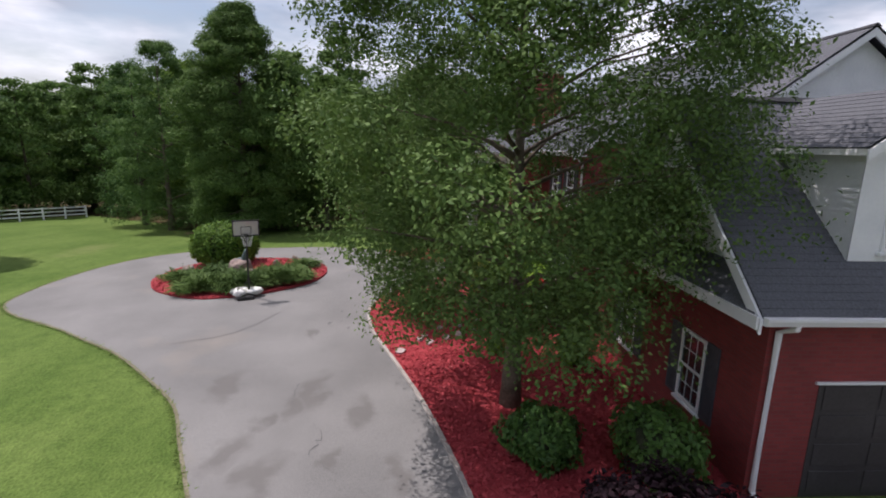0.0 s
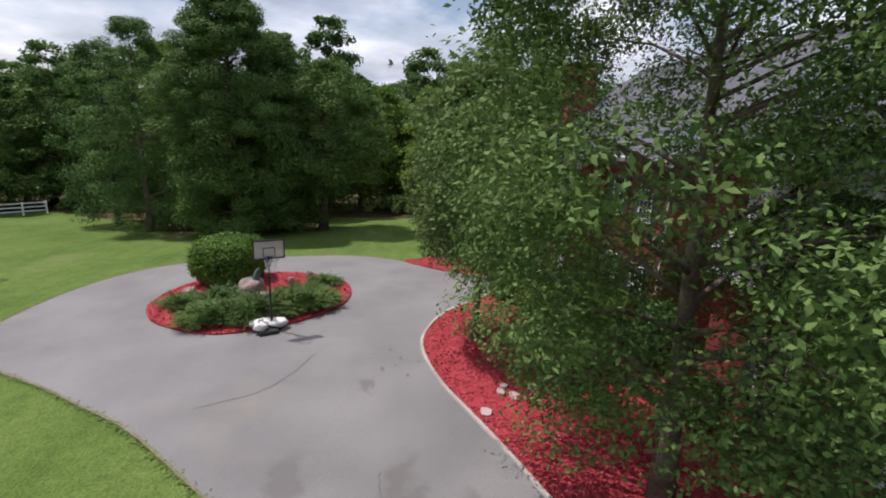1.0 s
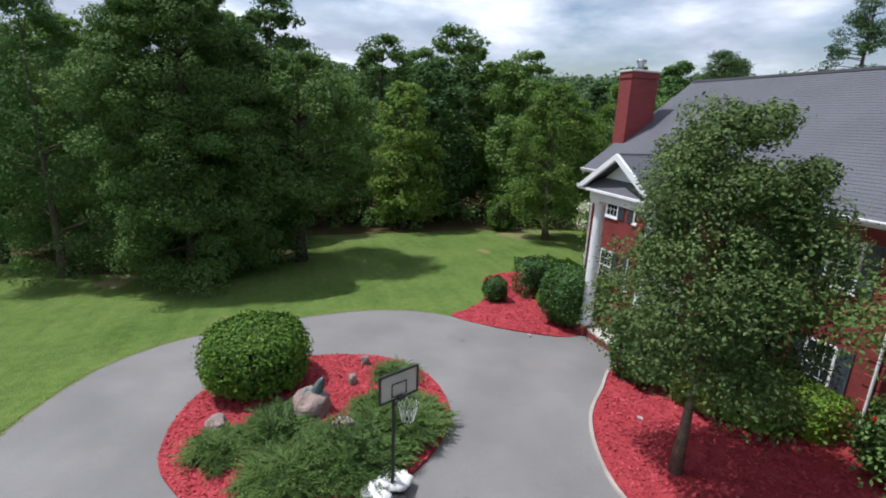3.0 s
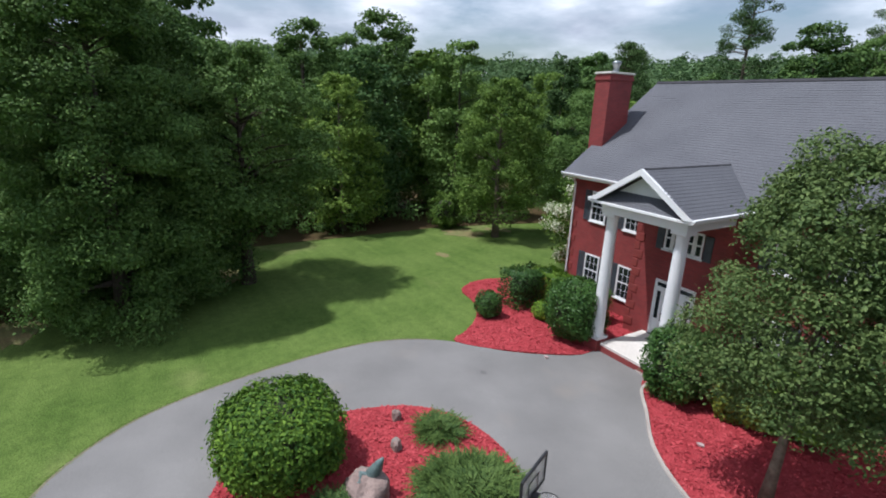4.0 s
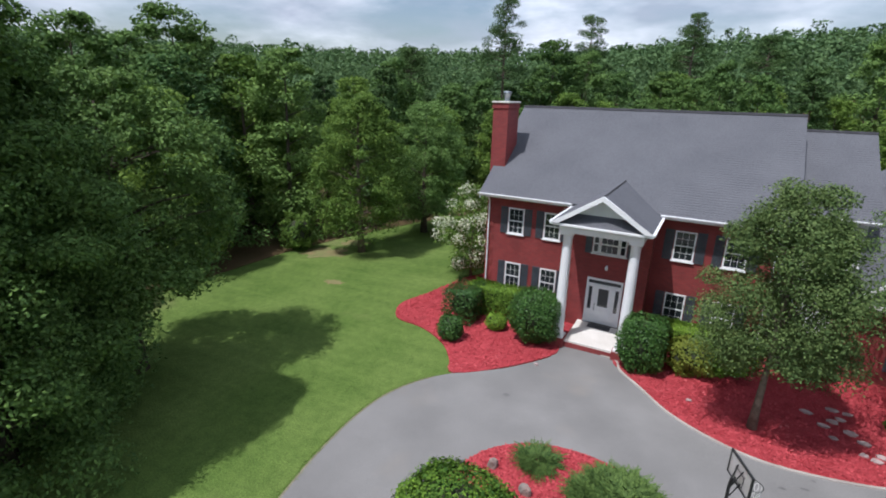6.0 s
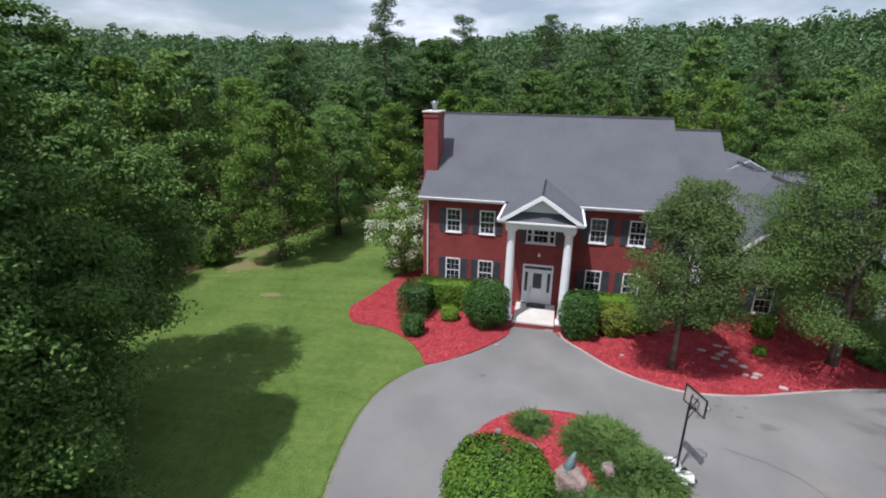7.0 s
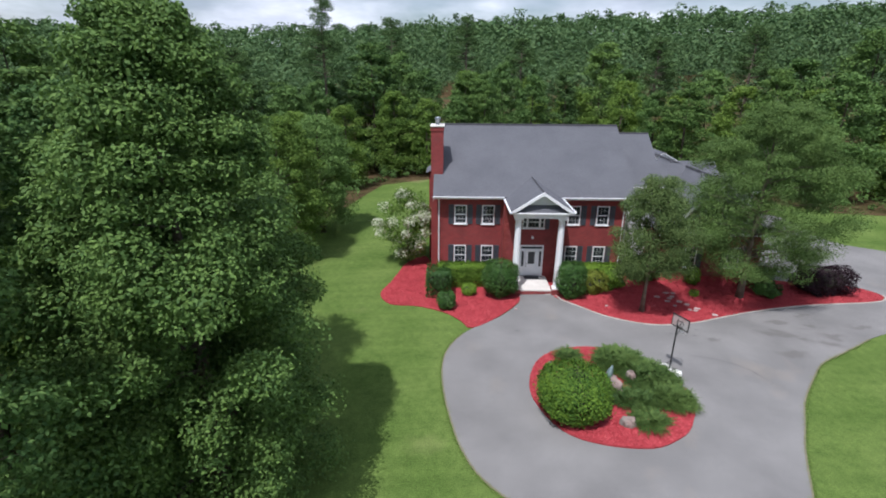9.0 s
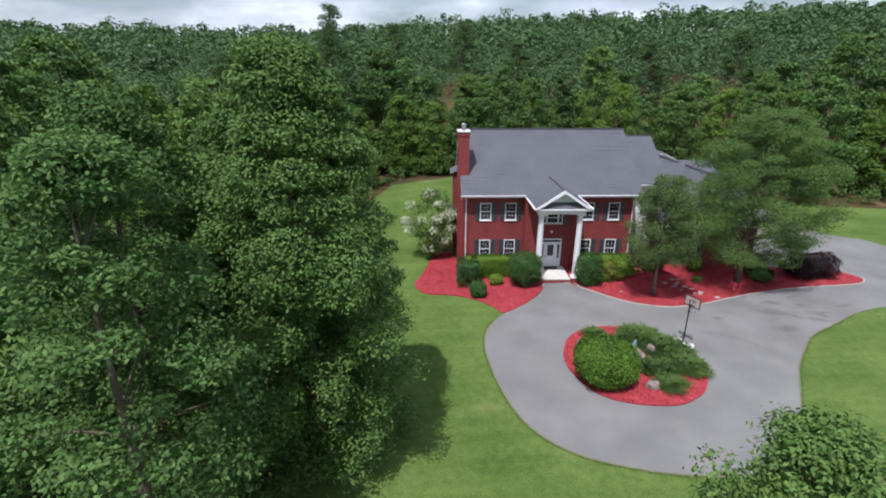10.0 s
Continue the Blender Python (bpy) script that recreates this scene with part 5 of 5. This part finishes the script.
boulder(2.05, -14.85, 0.62, 0.54, 0.74, 1, "large pinkish boulder on the red mulch", turn=0.5)
boulder(2.18, -17.3, 0.34, 0.3, 0.42, 2, "small rounded pinkish boulder")
boulder(0.55, -11.62, 0.38, 0.26, 0.22, 3, "flat grey-pink stone on the mulch")
boulder(3.4, -14.1, 0.3, 0.34, 0.55, 4, "pinkish boulder among junipers")
boulder(-0.45, -12.9, 0.16, 0.14, 0.42, 5, "small upright grey stone")
boulder(0.85, -13.5, 0.2, 0.15, 0.4, 6, "small upright pinkish stone")
boulder(2.5, -15.25, 0.2, 0.18, 0.3, 7, "small grey stone among junipers")


def statue():
    """A slim weathered garden ornament on the boulder, as one plain mesh."""
    bm = bmesh.new()
    tube(bm, [(0, 0, -0.1), (0.02, 0.02, 0.12), (0.12, 0.11, 0.36), (0.18, 0.15, 0.52), (0.24, 0.2, 0.66)], [0.2, 0.17, 0.14, 0.09, 0.03], 10)
    tube(bm, [(0.05, 0.0, 0.1), (-0.08, -0.24, 0.14), (0.12, -0.36, 0.08), (0.3, -0.3, -0.05)], [0.09, 0.08, 0.07, 0.03], 8)
    ob = part("statue", bm, M_VERDI, None, "", True)
    ob.matrix_basis = pose(2.0, -14.7, ground_z(2.0, -14.7) + 0.68)
    tagged(ob, "weathered green metal garden ornament on a boulder", "ornament")


statue()


def flagstone(x, y, r, seed):
    rng = np.random.default_rng(seed)
    bm = bmesh.new()
    k = 7
    prism(bm, [(x + r * (0.7 + 0.5 * rng.random()) * math.cos(i * math.tau / k), y + 0.7 * r * (0.7 + 0.5 * rng.random()) * math.sin(i * math.tau / k), ground_z(x, y) + 0.03) for i in range(k)], (0, 0, 0.075))
    ob = part("flagstone", bm, M_FLAG)
    tagged(ob, "pale irregular stepping stone in the mulch", "stepping stone", "stepping stones to the door")


for i, (x, y, r) in enumerate(((10.65, -5.85, 0.26), (10.25, -5.25, 0.24), (11.35, -6.75, 0.28), (9.5, -4.3, 0.26), (9.6, -3.4, 0.24), (9.75, -4.0, 0.22), (9.95, -4.8, 0.27), (10.4, -6.15, 0.22), (9.35, -5.45, 0.2), (8.7, -4.1, 0.24), (9.15, -4.75, 0.22), (10.1, -6.0, 0.18), (10.1, -3.45, 0.22), (4.75, -5.6, 0.12), (-1.35, -6.05, 0.12))):
    flagstone(x, y, r * 0.85, i)


def hoop():
    """basketball_hoop > base, pole, backboard (> border, target square), rim, net, brace."""
    px, py = 5.87, -13.27
    g = ground_z(px, py) + 0.03
    top = empty("basketball_hoop", px, py, g, "portable black basketball hoop standing on the asphalt", "basketball hoop")
    A, B = Vector((5.63, -12.70, 0)), Vector((6.035, -13.63, 0))
    u = (A - B).normalized()
    n = Vector((0.91, 0.41, 0)).normalized()
    n = (n - u * n.dot(u)).normalized()
    c = (A + B) / 2
    R = Matrix((( -u.x, n.x, 0), (-u.y, n.y, 0), (0, 0, 1)))
    def place(bm):
        for v in bm.verts:
            v.co = R @ v.co + Vector((c.x, c.y, g))
        return bm
    z0, z1, w = 2.6, 3.26, 0.51
    bd = part("backboard", place(boxed(-w + 0.03, w - 0.03, -0.012, 0.012, z0 + 0.03, z1 - 0.03)), M_BOARD, top, "pale translucent backboard")
    bm = bmesh.new()
    for a in ((-w, -w + 0.045, z0, z1), (w - 0.045, w, z0, z1), (-w + 0.045, w - 0.045, z0, z0 + 0.05), (-w + 0.045, w - 0.045, z1 - 0.05, z1)):
        box(bm, a[0], a[1], -0.025, 0.025, a[2], a[3], 0.006)
    part("border", place(bm), M_DARK, bd, "black border")
    bm = bmesh.new()
    for a in ((-0.2, -0.175, z0 + 0.08, z0 + 0.4), (0.175, 0.2, z0 + 0.08, z0 + 0.4), (-0.175, 0.175, z0 + 0.375, z0 + 0.4), (-0.175, 0.175, z0 + 0.08, z0 + 0.1)):
        box(bm, a[0], a[1], -0.0165, 0.0165, a[2], a[3])
    part("target_square", place(bm), M_DARK, bd)
    bm = bmesh.new()
    k = 24
    cy = 0.33
    tube(bm, [(0.225 * math.cos(i * math.tau / k), cy + 0.225 * math.sin(i * math.tau / k), z0 + 0.06) for i in range(k + 1)], [0.01] * (k + 1), 6)
    box(bm, -0.07, 0.07, 0.02, 0.12, z0 + 0.02, z0 + 0.08)
    part("rim", place(bm), M_DARK, top)
    bm = bmesh.new()
    for i in range(12):
        a0 = i * math.tau / 12
        for s in (-1, 1):
            pts = [((0.225 - 0.1 * f) * math.cos(a0 + s * f * 0.8), cy + (0.225 - 0.1 * f) * math.sin(a0 + s * f * 0.8), z0 + 0.06 - 0.42 * f) for f in (0, 0.33, 0.66, 1)]
            tube(bm, pts, [0.006] * 4, 4)
    part("net", place(bm), M_NET, top, "white cord net")
    bm = bmesh.new()
    tube(bm, [(0, -0.18, 0.05), (0, -0.18, 2.55), (0, -0.16, 2.82)], [0.04, 0.038, 0.035], 10)
    part("pole", place(bm), M_DARK, top)
    for s in (-0.12, 0.12):
        for p, q in (((s * 0.4, -0.18, 2.3), (s, -0.02, 2.75)), ((s * 0.4, -0.18, 2.6), (s, -0.02, 3.1)), ((s * 2.2, -0.55, 0.16), (s * 0.3, -0.2, 0.75))):
            bm = bmesh.new()
            tube(bm, [p, q], [0.015, 0.015], 6)
            part("brace", place(bm), M_DARK, top)
    bm = bmesh.new()
    prism(bm, [(-0.2, -0.62, 0), (0.55, -0.62, 0), (0.5, 0.3, 0), (-0.15, 0.3, 0)], (0, 0, 0.13))
    es = [e for e in bm.edges]
    bmesh.ops.bevel(bm, geom=es, offset=0.03, segments=2, affect="EDGES")
    part("base", place(bm), M_DARK, top, "black moulded base")
    for i, (bx, by, s) in enumerate(((0.0, -0.45, 0.4), (0.4, -0.38, 0.32), (-0.2, -0.2, 0.34), (0.4, -0.02, 0.24))):
        bb = bmesh.new()
        bmesh.ops.create_icosphere(bb, subdivisions=3, radius=1.0)
        for v in bb.verts:
            d = v.co.copy()
            f = 1 + 0.25 * noise.noise(d * 2 + Vector((i * 4.0, 0, 0)))
            v.co = Vector((bx + d.x * s * f, by + d.y * s * 0.8 * f, 0.24 + d.z * 0.15 * f))
        ob = part("sandbag", place(bb), M_BAG, None, "", True)
        tagged(ob, "crumpled white sandbag weighting the hoop's base", "sandbag")


hoop()


def fence():
    top = empty("fence", -31, -43.5, ground_z(-31, -43.5), "white three-rail paddock fence by the woods", "fence")
    a, b = Vector((-32.08, -44.65, 0)), Vector((-13.7, -54.97, 0))
    k = 10
    d = (b - a) / k
    for i in range(k + 1):
        p = a + d * i
        g = ground_z(p.x, p.y)
        bm = boxed(p.x - 0.07, p.x + 0.07, p.y - 0.07, p.y + 0.07, g - 0.2, g + 1.35, 0.01)
        post = part("post", bm, M_WHITE, top)
        if i < k:
            q = p + d
            for h in (0.35, 0.75, 1.15):
                g2 = ground_z(q.x, q.y)
                s = Vector((-d.y, d.x, 0)).normalized() * 0.02
                bm = bmesh.new()
                prism(bm, [p + s + Vector((0, 0, g + h)), q + s + Vector((0, 0, g2 + h)), q + s + Vector((0, 0, g2 + h + 0.14)), p + s + Vector((0, 0, g + h + 0.14))], -2 * s)
                part("rail", bm, M_WHITE, top)


fence()

# ---------------------------------------------------------------- trees
def round_top(r, low=0.35):
    return lambda h: r * (math.sin(math.pi * min(1, low * 0.5 + (1 - low * 0.5) * h)) ** 0.65 + 0.06)


def cone_top(r):
    return lambda h: r * (0.55 + 0.6 * h if h < 0.28 else max(0.06, 0.72 * (1 - (h - 0.28) / 0.74) ** 0.8 + 0.02))


tree("maple", 14.4, -3.9, 12.9, 0.2, 330, 660, 0.046, L_MAPLE, M_BARK, lambda h: 4.3 * math.sin(math.pi * (0.16 + 0.8 * h)) ** 0.75 + 0.15, 2.4, 0.95, 41,
     "tall maple with a broad airy crown in the red mulch", limbs=60, ragged=0.45, flat=0.55, shift=(0.5, -0.1))
tree("tree", 6.88, -6.18, 8.8, 0.13, 135, 560, 0.05, L_GREY, M_BARK, lambda h: 1.95 * math.sin(math.pi * (0.18 + 0.78 * h)) ** 0.7 + 0.1, 2.5, 0.75, 42,
     "small grey-green tree with an upright crown in the mulch", limbs=34, ragged=0.45)
tree("oak", -14.6, -20.2, 17.3, 0.34, 430, 600, 0.072, L_OAK, M_BARKD, lambda h: 4.0 * math.sin(math.pi * (0.24 + 0.73 * h)) ** 0.85 + 0.2, 0.8, 0.95, 43,
     "big dense dark green tree with branches to the ground", limbs=50, ragged=0.45, flat=0.62)
tree("oak", -17.6, -17.9, 14.4, 0.3, 240, 230, 0.09, L_OAK, M_BARKD, lambda h: 3.4 * math.sin(math.pi * (0.24 + 0.72 * h)) ** 0.8 + 0.2, 0.5, 1.0, 48,
     "dark green tree with low branches at the lawn's edge", limbs=40, ragged=0.5, flat=0.6)
tree("oak", -17.3, -14.3, 12.8, 0.32, 250, 230, 0.09, L_OAK, M_BARKD, lambda h: 4.4 * math.sin(math.pi * (0.16 + 0.8 * h)) ** 0.7 + 0.2, 4.1, 1.0, 44,
     "broad dark green shade tree on the lawn", limbs=40, ragged=0.75, flat=0.55)
tree("tree", -20.2, 5.4, 12.4, 0.24, 170, 220, 0.1, L_LIGHT, M_BARK, lambda h: 3.3 * math.sin(math.pi * (0.16 + 0.8 * h)) ** 0.75 + 0.2, 1.9, 0.95, 45, "light green tree on the lawn's edge", limbs=30, flat=0.6)
tree("tree", -19.0, 13.4, 11.6, 0.26, 170, 220, 0.1, L_WOOD, M_BARKD, lambda h: 3.2 * math.sin(math.pi * (0.18 + 0.78 * h)) ** 0.7 + 0.2, 1.6, 0.95, 46, "dense dark magnolia-like tree on the lawn's edge", limbs=30, flat=0.6)
tree("tree", -2.0, -31.4, 9.9, 0.18, 130, 200, 0.06, L_OAK, M_BARK, lambda h: 1.9 * math.sin(math.pi * (0.2 + 0.78 * h)) ** 0.8 + 0.1, 2.2, 0.6, 47, "leafy tree on the front lawn", limbs=24)

tree("tree", -17.2, -27.6, 15.2, 0.22, 170, 250, 0.078, L_WOOD, M_BARK, lambda h: 3.0 * math.sin(math.pi * (0.22 + 0.74 * h)) ** 0.8 + 0.2, 0.6, 0.95, 60, "green tree with low boughs at the lawn's edge", limbs=20, flat=0.55)
tree("oak", -19.4, -22.9, 16.0, 0.24, 170, 220, 0.085, L_OAK, M_BARKD, lambda h: 3.2 * math.sin(math.pi * (0.22 + 0.74 * h)) ** 0.8 + 0.2, 0.6, 1.0, 61, "dark green tree with low branches in the wood's edge", limbs=20, flat=0.55)
tree("tree", -22.3, -32.6, 15.6, 0.22, 140, 190, 0.09, L_WOOD, M_BARKD, lambda h: 3.0 * math.sin(math.pi * (0.22 + 0.74 * h)) ** 0.8 + 0.2, 0.6, 1.0, 62, "green tree with low branches at the wood's edge", limbs=16, flat=0.55)

# woodland: a few built kinds, each set out again and again
KINDS = [
    tree("woodland_tree", -29.19, -15.85, 14.63, 0.25, 130, 110, 0.165, L_WOOD, M_BARKD, lambda h: 3.2 * math.sin(math.pi * (0.2 + 0.76 * h)) ** 0.75 + 0.2, 1.4, 1.15, 51, "tall green woodland tree", group="woodland trees", limbs=10, split=False, flat=0.6),
    tree("woodland_tree", -28.98, -4.71, 12.81, 0.22, 120, 110, 0.16, L_LIGHT, M_BARK, lambda h: 2.8 * math.sin(math.pi * (0.22 + 0.74 * h)) ** 0.8 + 0.2, 1.0, 1.05, 52, "light green woodland tree", group="woodland trees", limbs=10, split=False, flat=0.6),
    tree("woodland_tree", -30, 7.46, 16.47, 0.28, 135, 110, 0.165, L_OAK, M_BARKD, lambda h: 3.3 * math.sin(math.pi * (0.2 + 0.76 * h)) ** 0.7 + 0.2, 1.8, 1.15, 53, "dark green woodland tree", group="woodland trees", limbs=10, split=False, flat=0.55),
    tree("woodland_tree", -26.58, 17.47, 15.37, 0.24, 120, 110, 0.145, L_PINE, M_BARK, lambda h: 2.5 * (1.05 - h) ** 0.7 + 0.25, 2.2, 0.9, 54, "conical dark woodland tree", group="woodland trees", limbs=10, split=False, flat=0.5),
]
edge_line = [Vector((p[0], p[1], 0)) for p in WOOD_EDGE]


def near_edge(x, y):
    best = 1e9
    for a, b in zip(edge_line[:23], edge_line[1:23]):
        d = b - a
        t = max(0, min(1, ((x - a.x) * d.x + (y - a.y) * d.y) / d.length_squared))
        best = min(best, math.hypot(a.x + d.x * t - x, a.y + d.y * t - y))
    return best


def woodland():
    rng = np.random.default_rng(77)
    done = [(-16.47, -28.44), (-19.01, -22.94), (-21.98, -33.66), (-29.19, -15.85), (-28.98, -4.71), (-30, 7.46), (-26.58, 17.47), (-13.19, -23.13), (-14.55, -20.06), (-18.54, -13.55), (-21.01, 5.63), (-18.92, 14.47)]
    made = 0
    for _ in range(6000):
        x, y = rng.uniform(-70, 72), rng.uniform(-75, 72)
        if made >= 96:
            break
        if not inside(x, y, edge_line):
            continue
        e = near_edge(x, y)
        if e > 20 or e < 1.2 or math.hypot(x + 9.0, y + 38.5) < 11 or (y < -24.5 and x > -21.5):
            continue
        if min(math.hypot(x - a, y - b) for a, b in done) < 3.4 + 0.06 * e:
            continue
        done.append((x, y))
        made += 1
        s = (0.78 + 0.25 * rng.random()) if e < 3 else (0.92 + 0.36 * rng.random())
        if y > 20 and e < 10:
            s *= 0.85
        o = copy_thing(KINDS[int(rng.choice(4, p=(0.36, 0.34, 0.24, 0.06)))], pose(x, y, ground_z(x, y) - 0.1, 0, 0, rng.uniform(0, 360)))
        o.scale = (s * rng.uniform(0.9, 1.2), s * rng.uniform(0.9, 1.2), s)
    return done


wood_places = woodland()


def pine(x, y, h, seed):
    rng = np.random.default_rng(seed)
    top = empty("pine", x, y, hill_z(x, y), "very tall pine with a bare trunk and tufted crown", "pine tree", "tall pines")
    pts = []
    for i in range(58):
        f = rng.random()
        a, r = rng.random() * math.tau, (0.5 + 3.5 * (1 - f) ** 0.7) * (0.5 + 0.6 * rng.random())
        pts.append((r * math.cos(a), r * math.sin(a), h * (0.58 + 0.42 * f)))
    pts = np.array(pts)
    bm = bmesh.new()
    tube(bm, [(0, 0, -0.3), (0.1, 0, h * 0.3), (-0.05, 0.1, h * 0.65), (0, 0, h * 0.98)], [0.3, 0.25, 0.18, 0.04], 8)
    for p in pts:
        tube(bm, [(0, 0, p[2] - 0.5), (p[0] * 0.5, p[1] * 0.5, p[2] - 0.25), tuple(p)], [0.07, 0.05, 0.015], 4)
    tr = new("trunk", mesh_from("trunk", bm, M_BARK, True))
    cr = new("crown", quads("crown", leaf_cloud(rng, pts, 0.8 + 0.5 * rng.random(58), 150, 0.17, flat=0.5, slim=0.3), L_PINE))
    tr.parent = cr.parent = top


for i, (x, y, h) in enumerate(((-25.93, 46.83, 27), (-16.81, 61.12, 25), (-2.6, 77.18, 26), (-44.76, 49.63, 21), (-36.76, 38.26, 20), (33.03, 63.19, 21), (44.03, 51.59, 22), (8.6, 71.89, 21))):
    pine(x, y, h, 200 + i)


def far_woods():
    """Woodland out to the horizon: clumps of blades for each crown, in one sheet of stuff."""
    rng = np.random.default_rng(99)
    sets = []
    for count, r0, r1, a0, a1 in ((900, 30, 200, -20, 242), (1500, 190, 330, 30, 205), (1700, 320, 520, 35, 200)):
        k = 0
        while k < count:
            a = math.radians(rng.uniform(a0, a1))
            r = math.sqrt(rng.uniform(r0 * r0, r1 * r1))
            x, y = r * math.cos(a), r * math.sin(a)
            if r < 150 and not inside(x, y, edge_line):
                continue
            if r < 110 and near_edge(x, y) < 17:
                continue
            k += 1
            h = rng.uniform(11.0, 18.5) if r < 130 else rng.uniform(8.0, 16.0) + (5.0 if rng.random() < 0.06 else 0.0)
            base = hill_z(x, y)
            n, per, size = (7, 70, 0.36) if r < 120 else (6, 34, 0.55) if r < 200 else (4, 18, 0.95) if r < 330 else (3, 13, 1.5)
            c = np.stack([rng.normal(size=n) * 1.9, rng.normal(size=n) * 1.9, h * (0.42 + 0.5 * rng.random(n))], 1)
            c[0] = (0, 0, h * 0.88)
            c += np.array([x, y, base])
            spread = 1.7 + 1.1 * rng.random(n) if r < 200 else 2.6 + 1.4 * rng.random(n)
            sets.append(leaf_cloud(rng, c, spread, per, size, up=0.75, ragged=0.35))
    return np.concatenate(sets)


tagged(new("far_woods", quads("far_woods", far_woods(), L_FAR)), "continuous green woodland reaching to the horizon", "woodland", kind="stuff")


def understory():
    """Low brush along the wood's edge."""
    rng = np.random.default_rng(123)
    c, r = [], []
    for a, b in zip(edge_line[:22], edge_line[1:23]):
        k = int((b - a).length / 0.75)
        for i in range(k):
            p = a.lerp(b, rng.random())
            nrm = Vector((-(b - a).y, (b - a).x, 0)).normalized()
            p = p - nrm * rng.uniform(-4.5, -0.4)
            if not inside(p.x, p.y, edge_line):
                continue
            rr = 0.4 + 0.6 * rng.random()
            c.append((p.x, p.y, ground_z(p.x, p.y) + rr * 0.7 + rng.random() * 1.2))
            r.append(rr)
    return leaf_cloud(rng, np.array(c), np.array(r), 60, 0.15)


tagged(new("understory", quads("understory", understory(), L_WOOD)), "tangled green brush under the wood's edge", "brush", kind="stuff")

# pond far behind the house
tagged(part("water", draped(spline([(-13, 58), (-6, 56), (-2, 62), (-6, 70), (-13, 68)], 5), 0.08, 0.1, 4), M_WATER), "pale still pond glinting among the trees", "pond", kind="structure")


def bare_tree(x, y, h, seed):
    """A leafless snag with fine upward branches."""
    rng = np.random.default_rng(seed)
    tips = []
    for i in range(26):
        f = 0.35 + 0.65 * rng.random()
        a, r = rng.random() * math.tau, (0.4 + 1.7 * rng.random()) * (1.2 - f * 0.7)
        tips.append((r * math.cos(a), r * math.sin(a), h * f + 0.8))
    top = empty("bare_tree", x, y, hill_z(x, y), "leafless grey tree rising out of the woods", "bare tree", "bare trees")
    loose = []
    tr = new("trunk", mesh_from("trunk", limbed_trunk(rng, h, 0.2, tips, loose=loose), M_BARK, True))
    tr.parent = top
    for limb in loose:
        new("limb", mesh_from("limb", limb, M_BARK, True)).parent = top


for i, (x, y, h) in enumerate(((-37.74, -37.88, 16.5), (-34.69, -33.42, 16), (-39.51, -40.56, 15.5), (-36.55, -5.48, 17))):
    bare_tree(x, y, h, 400 + i)
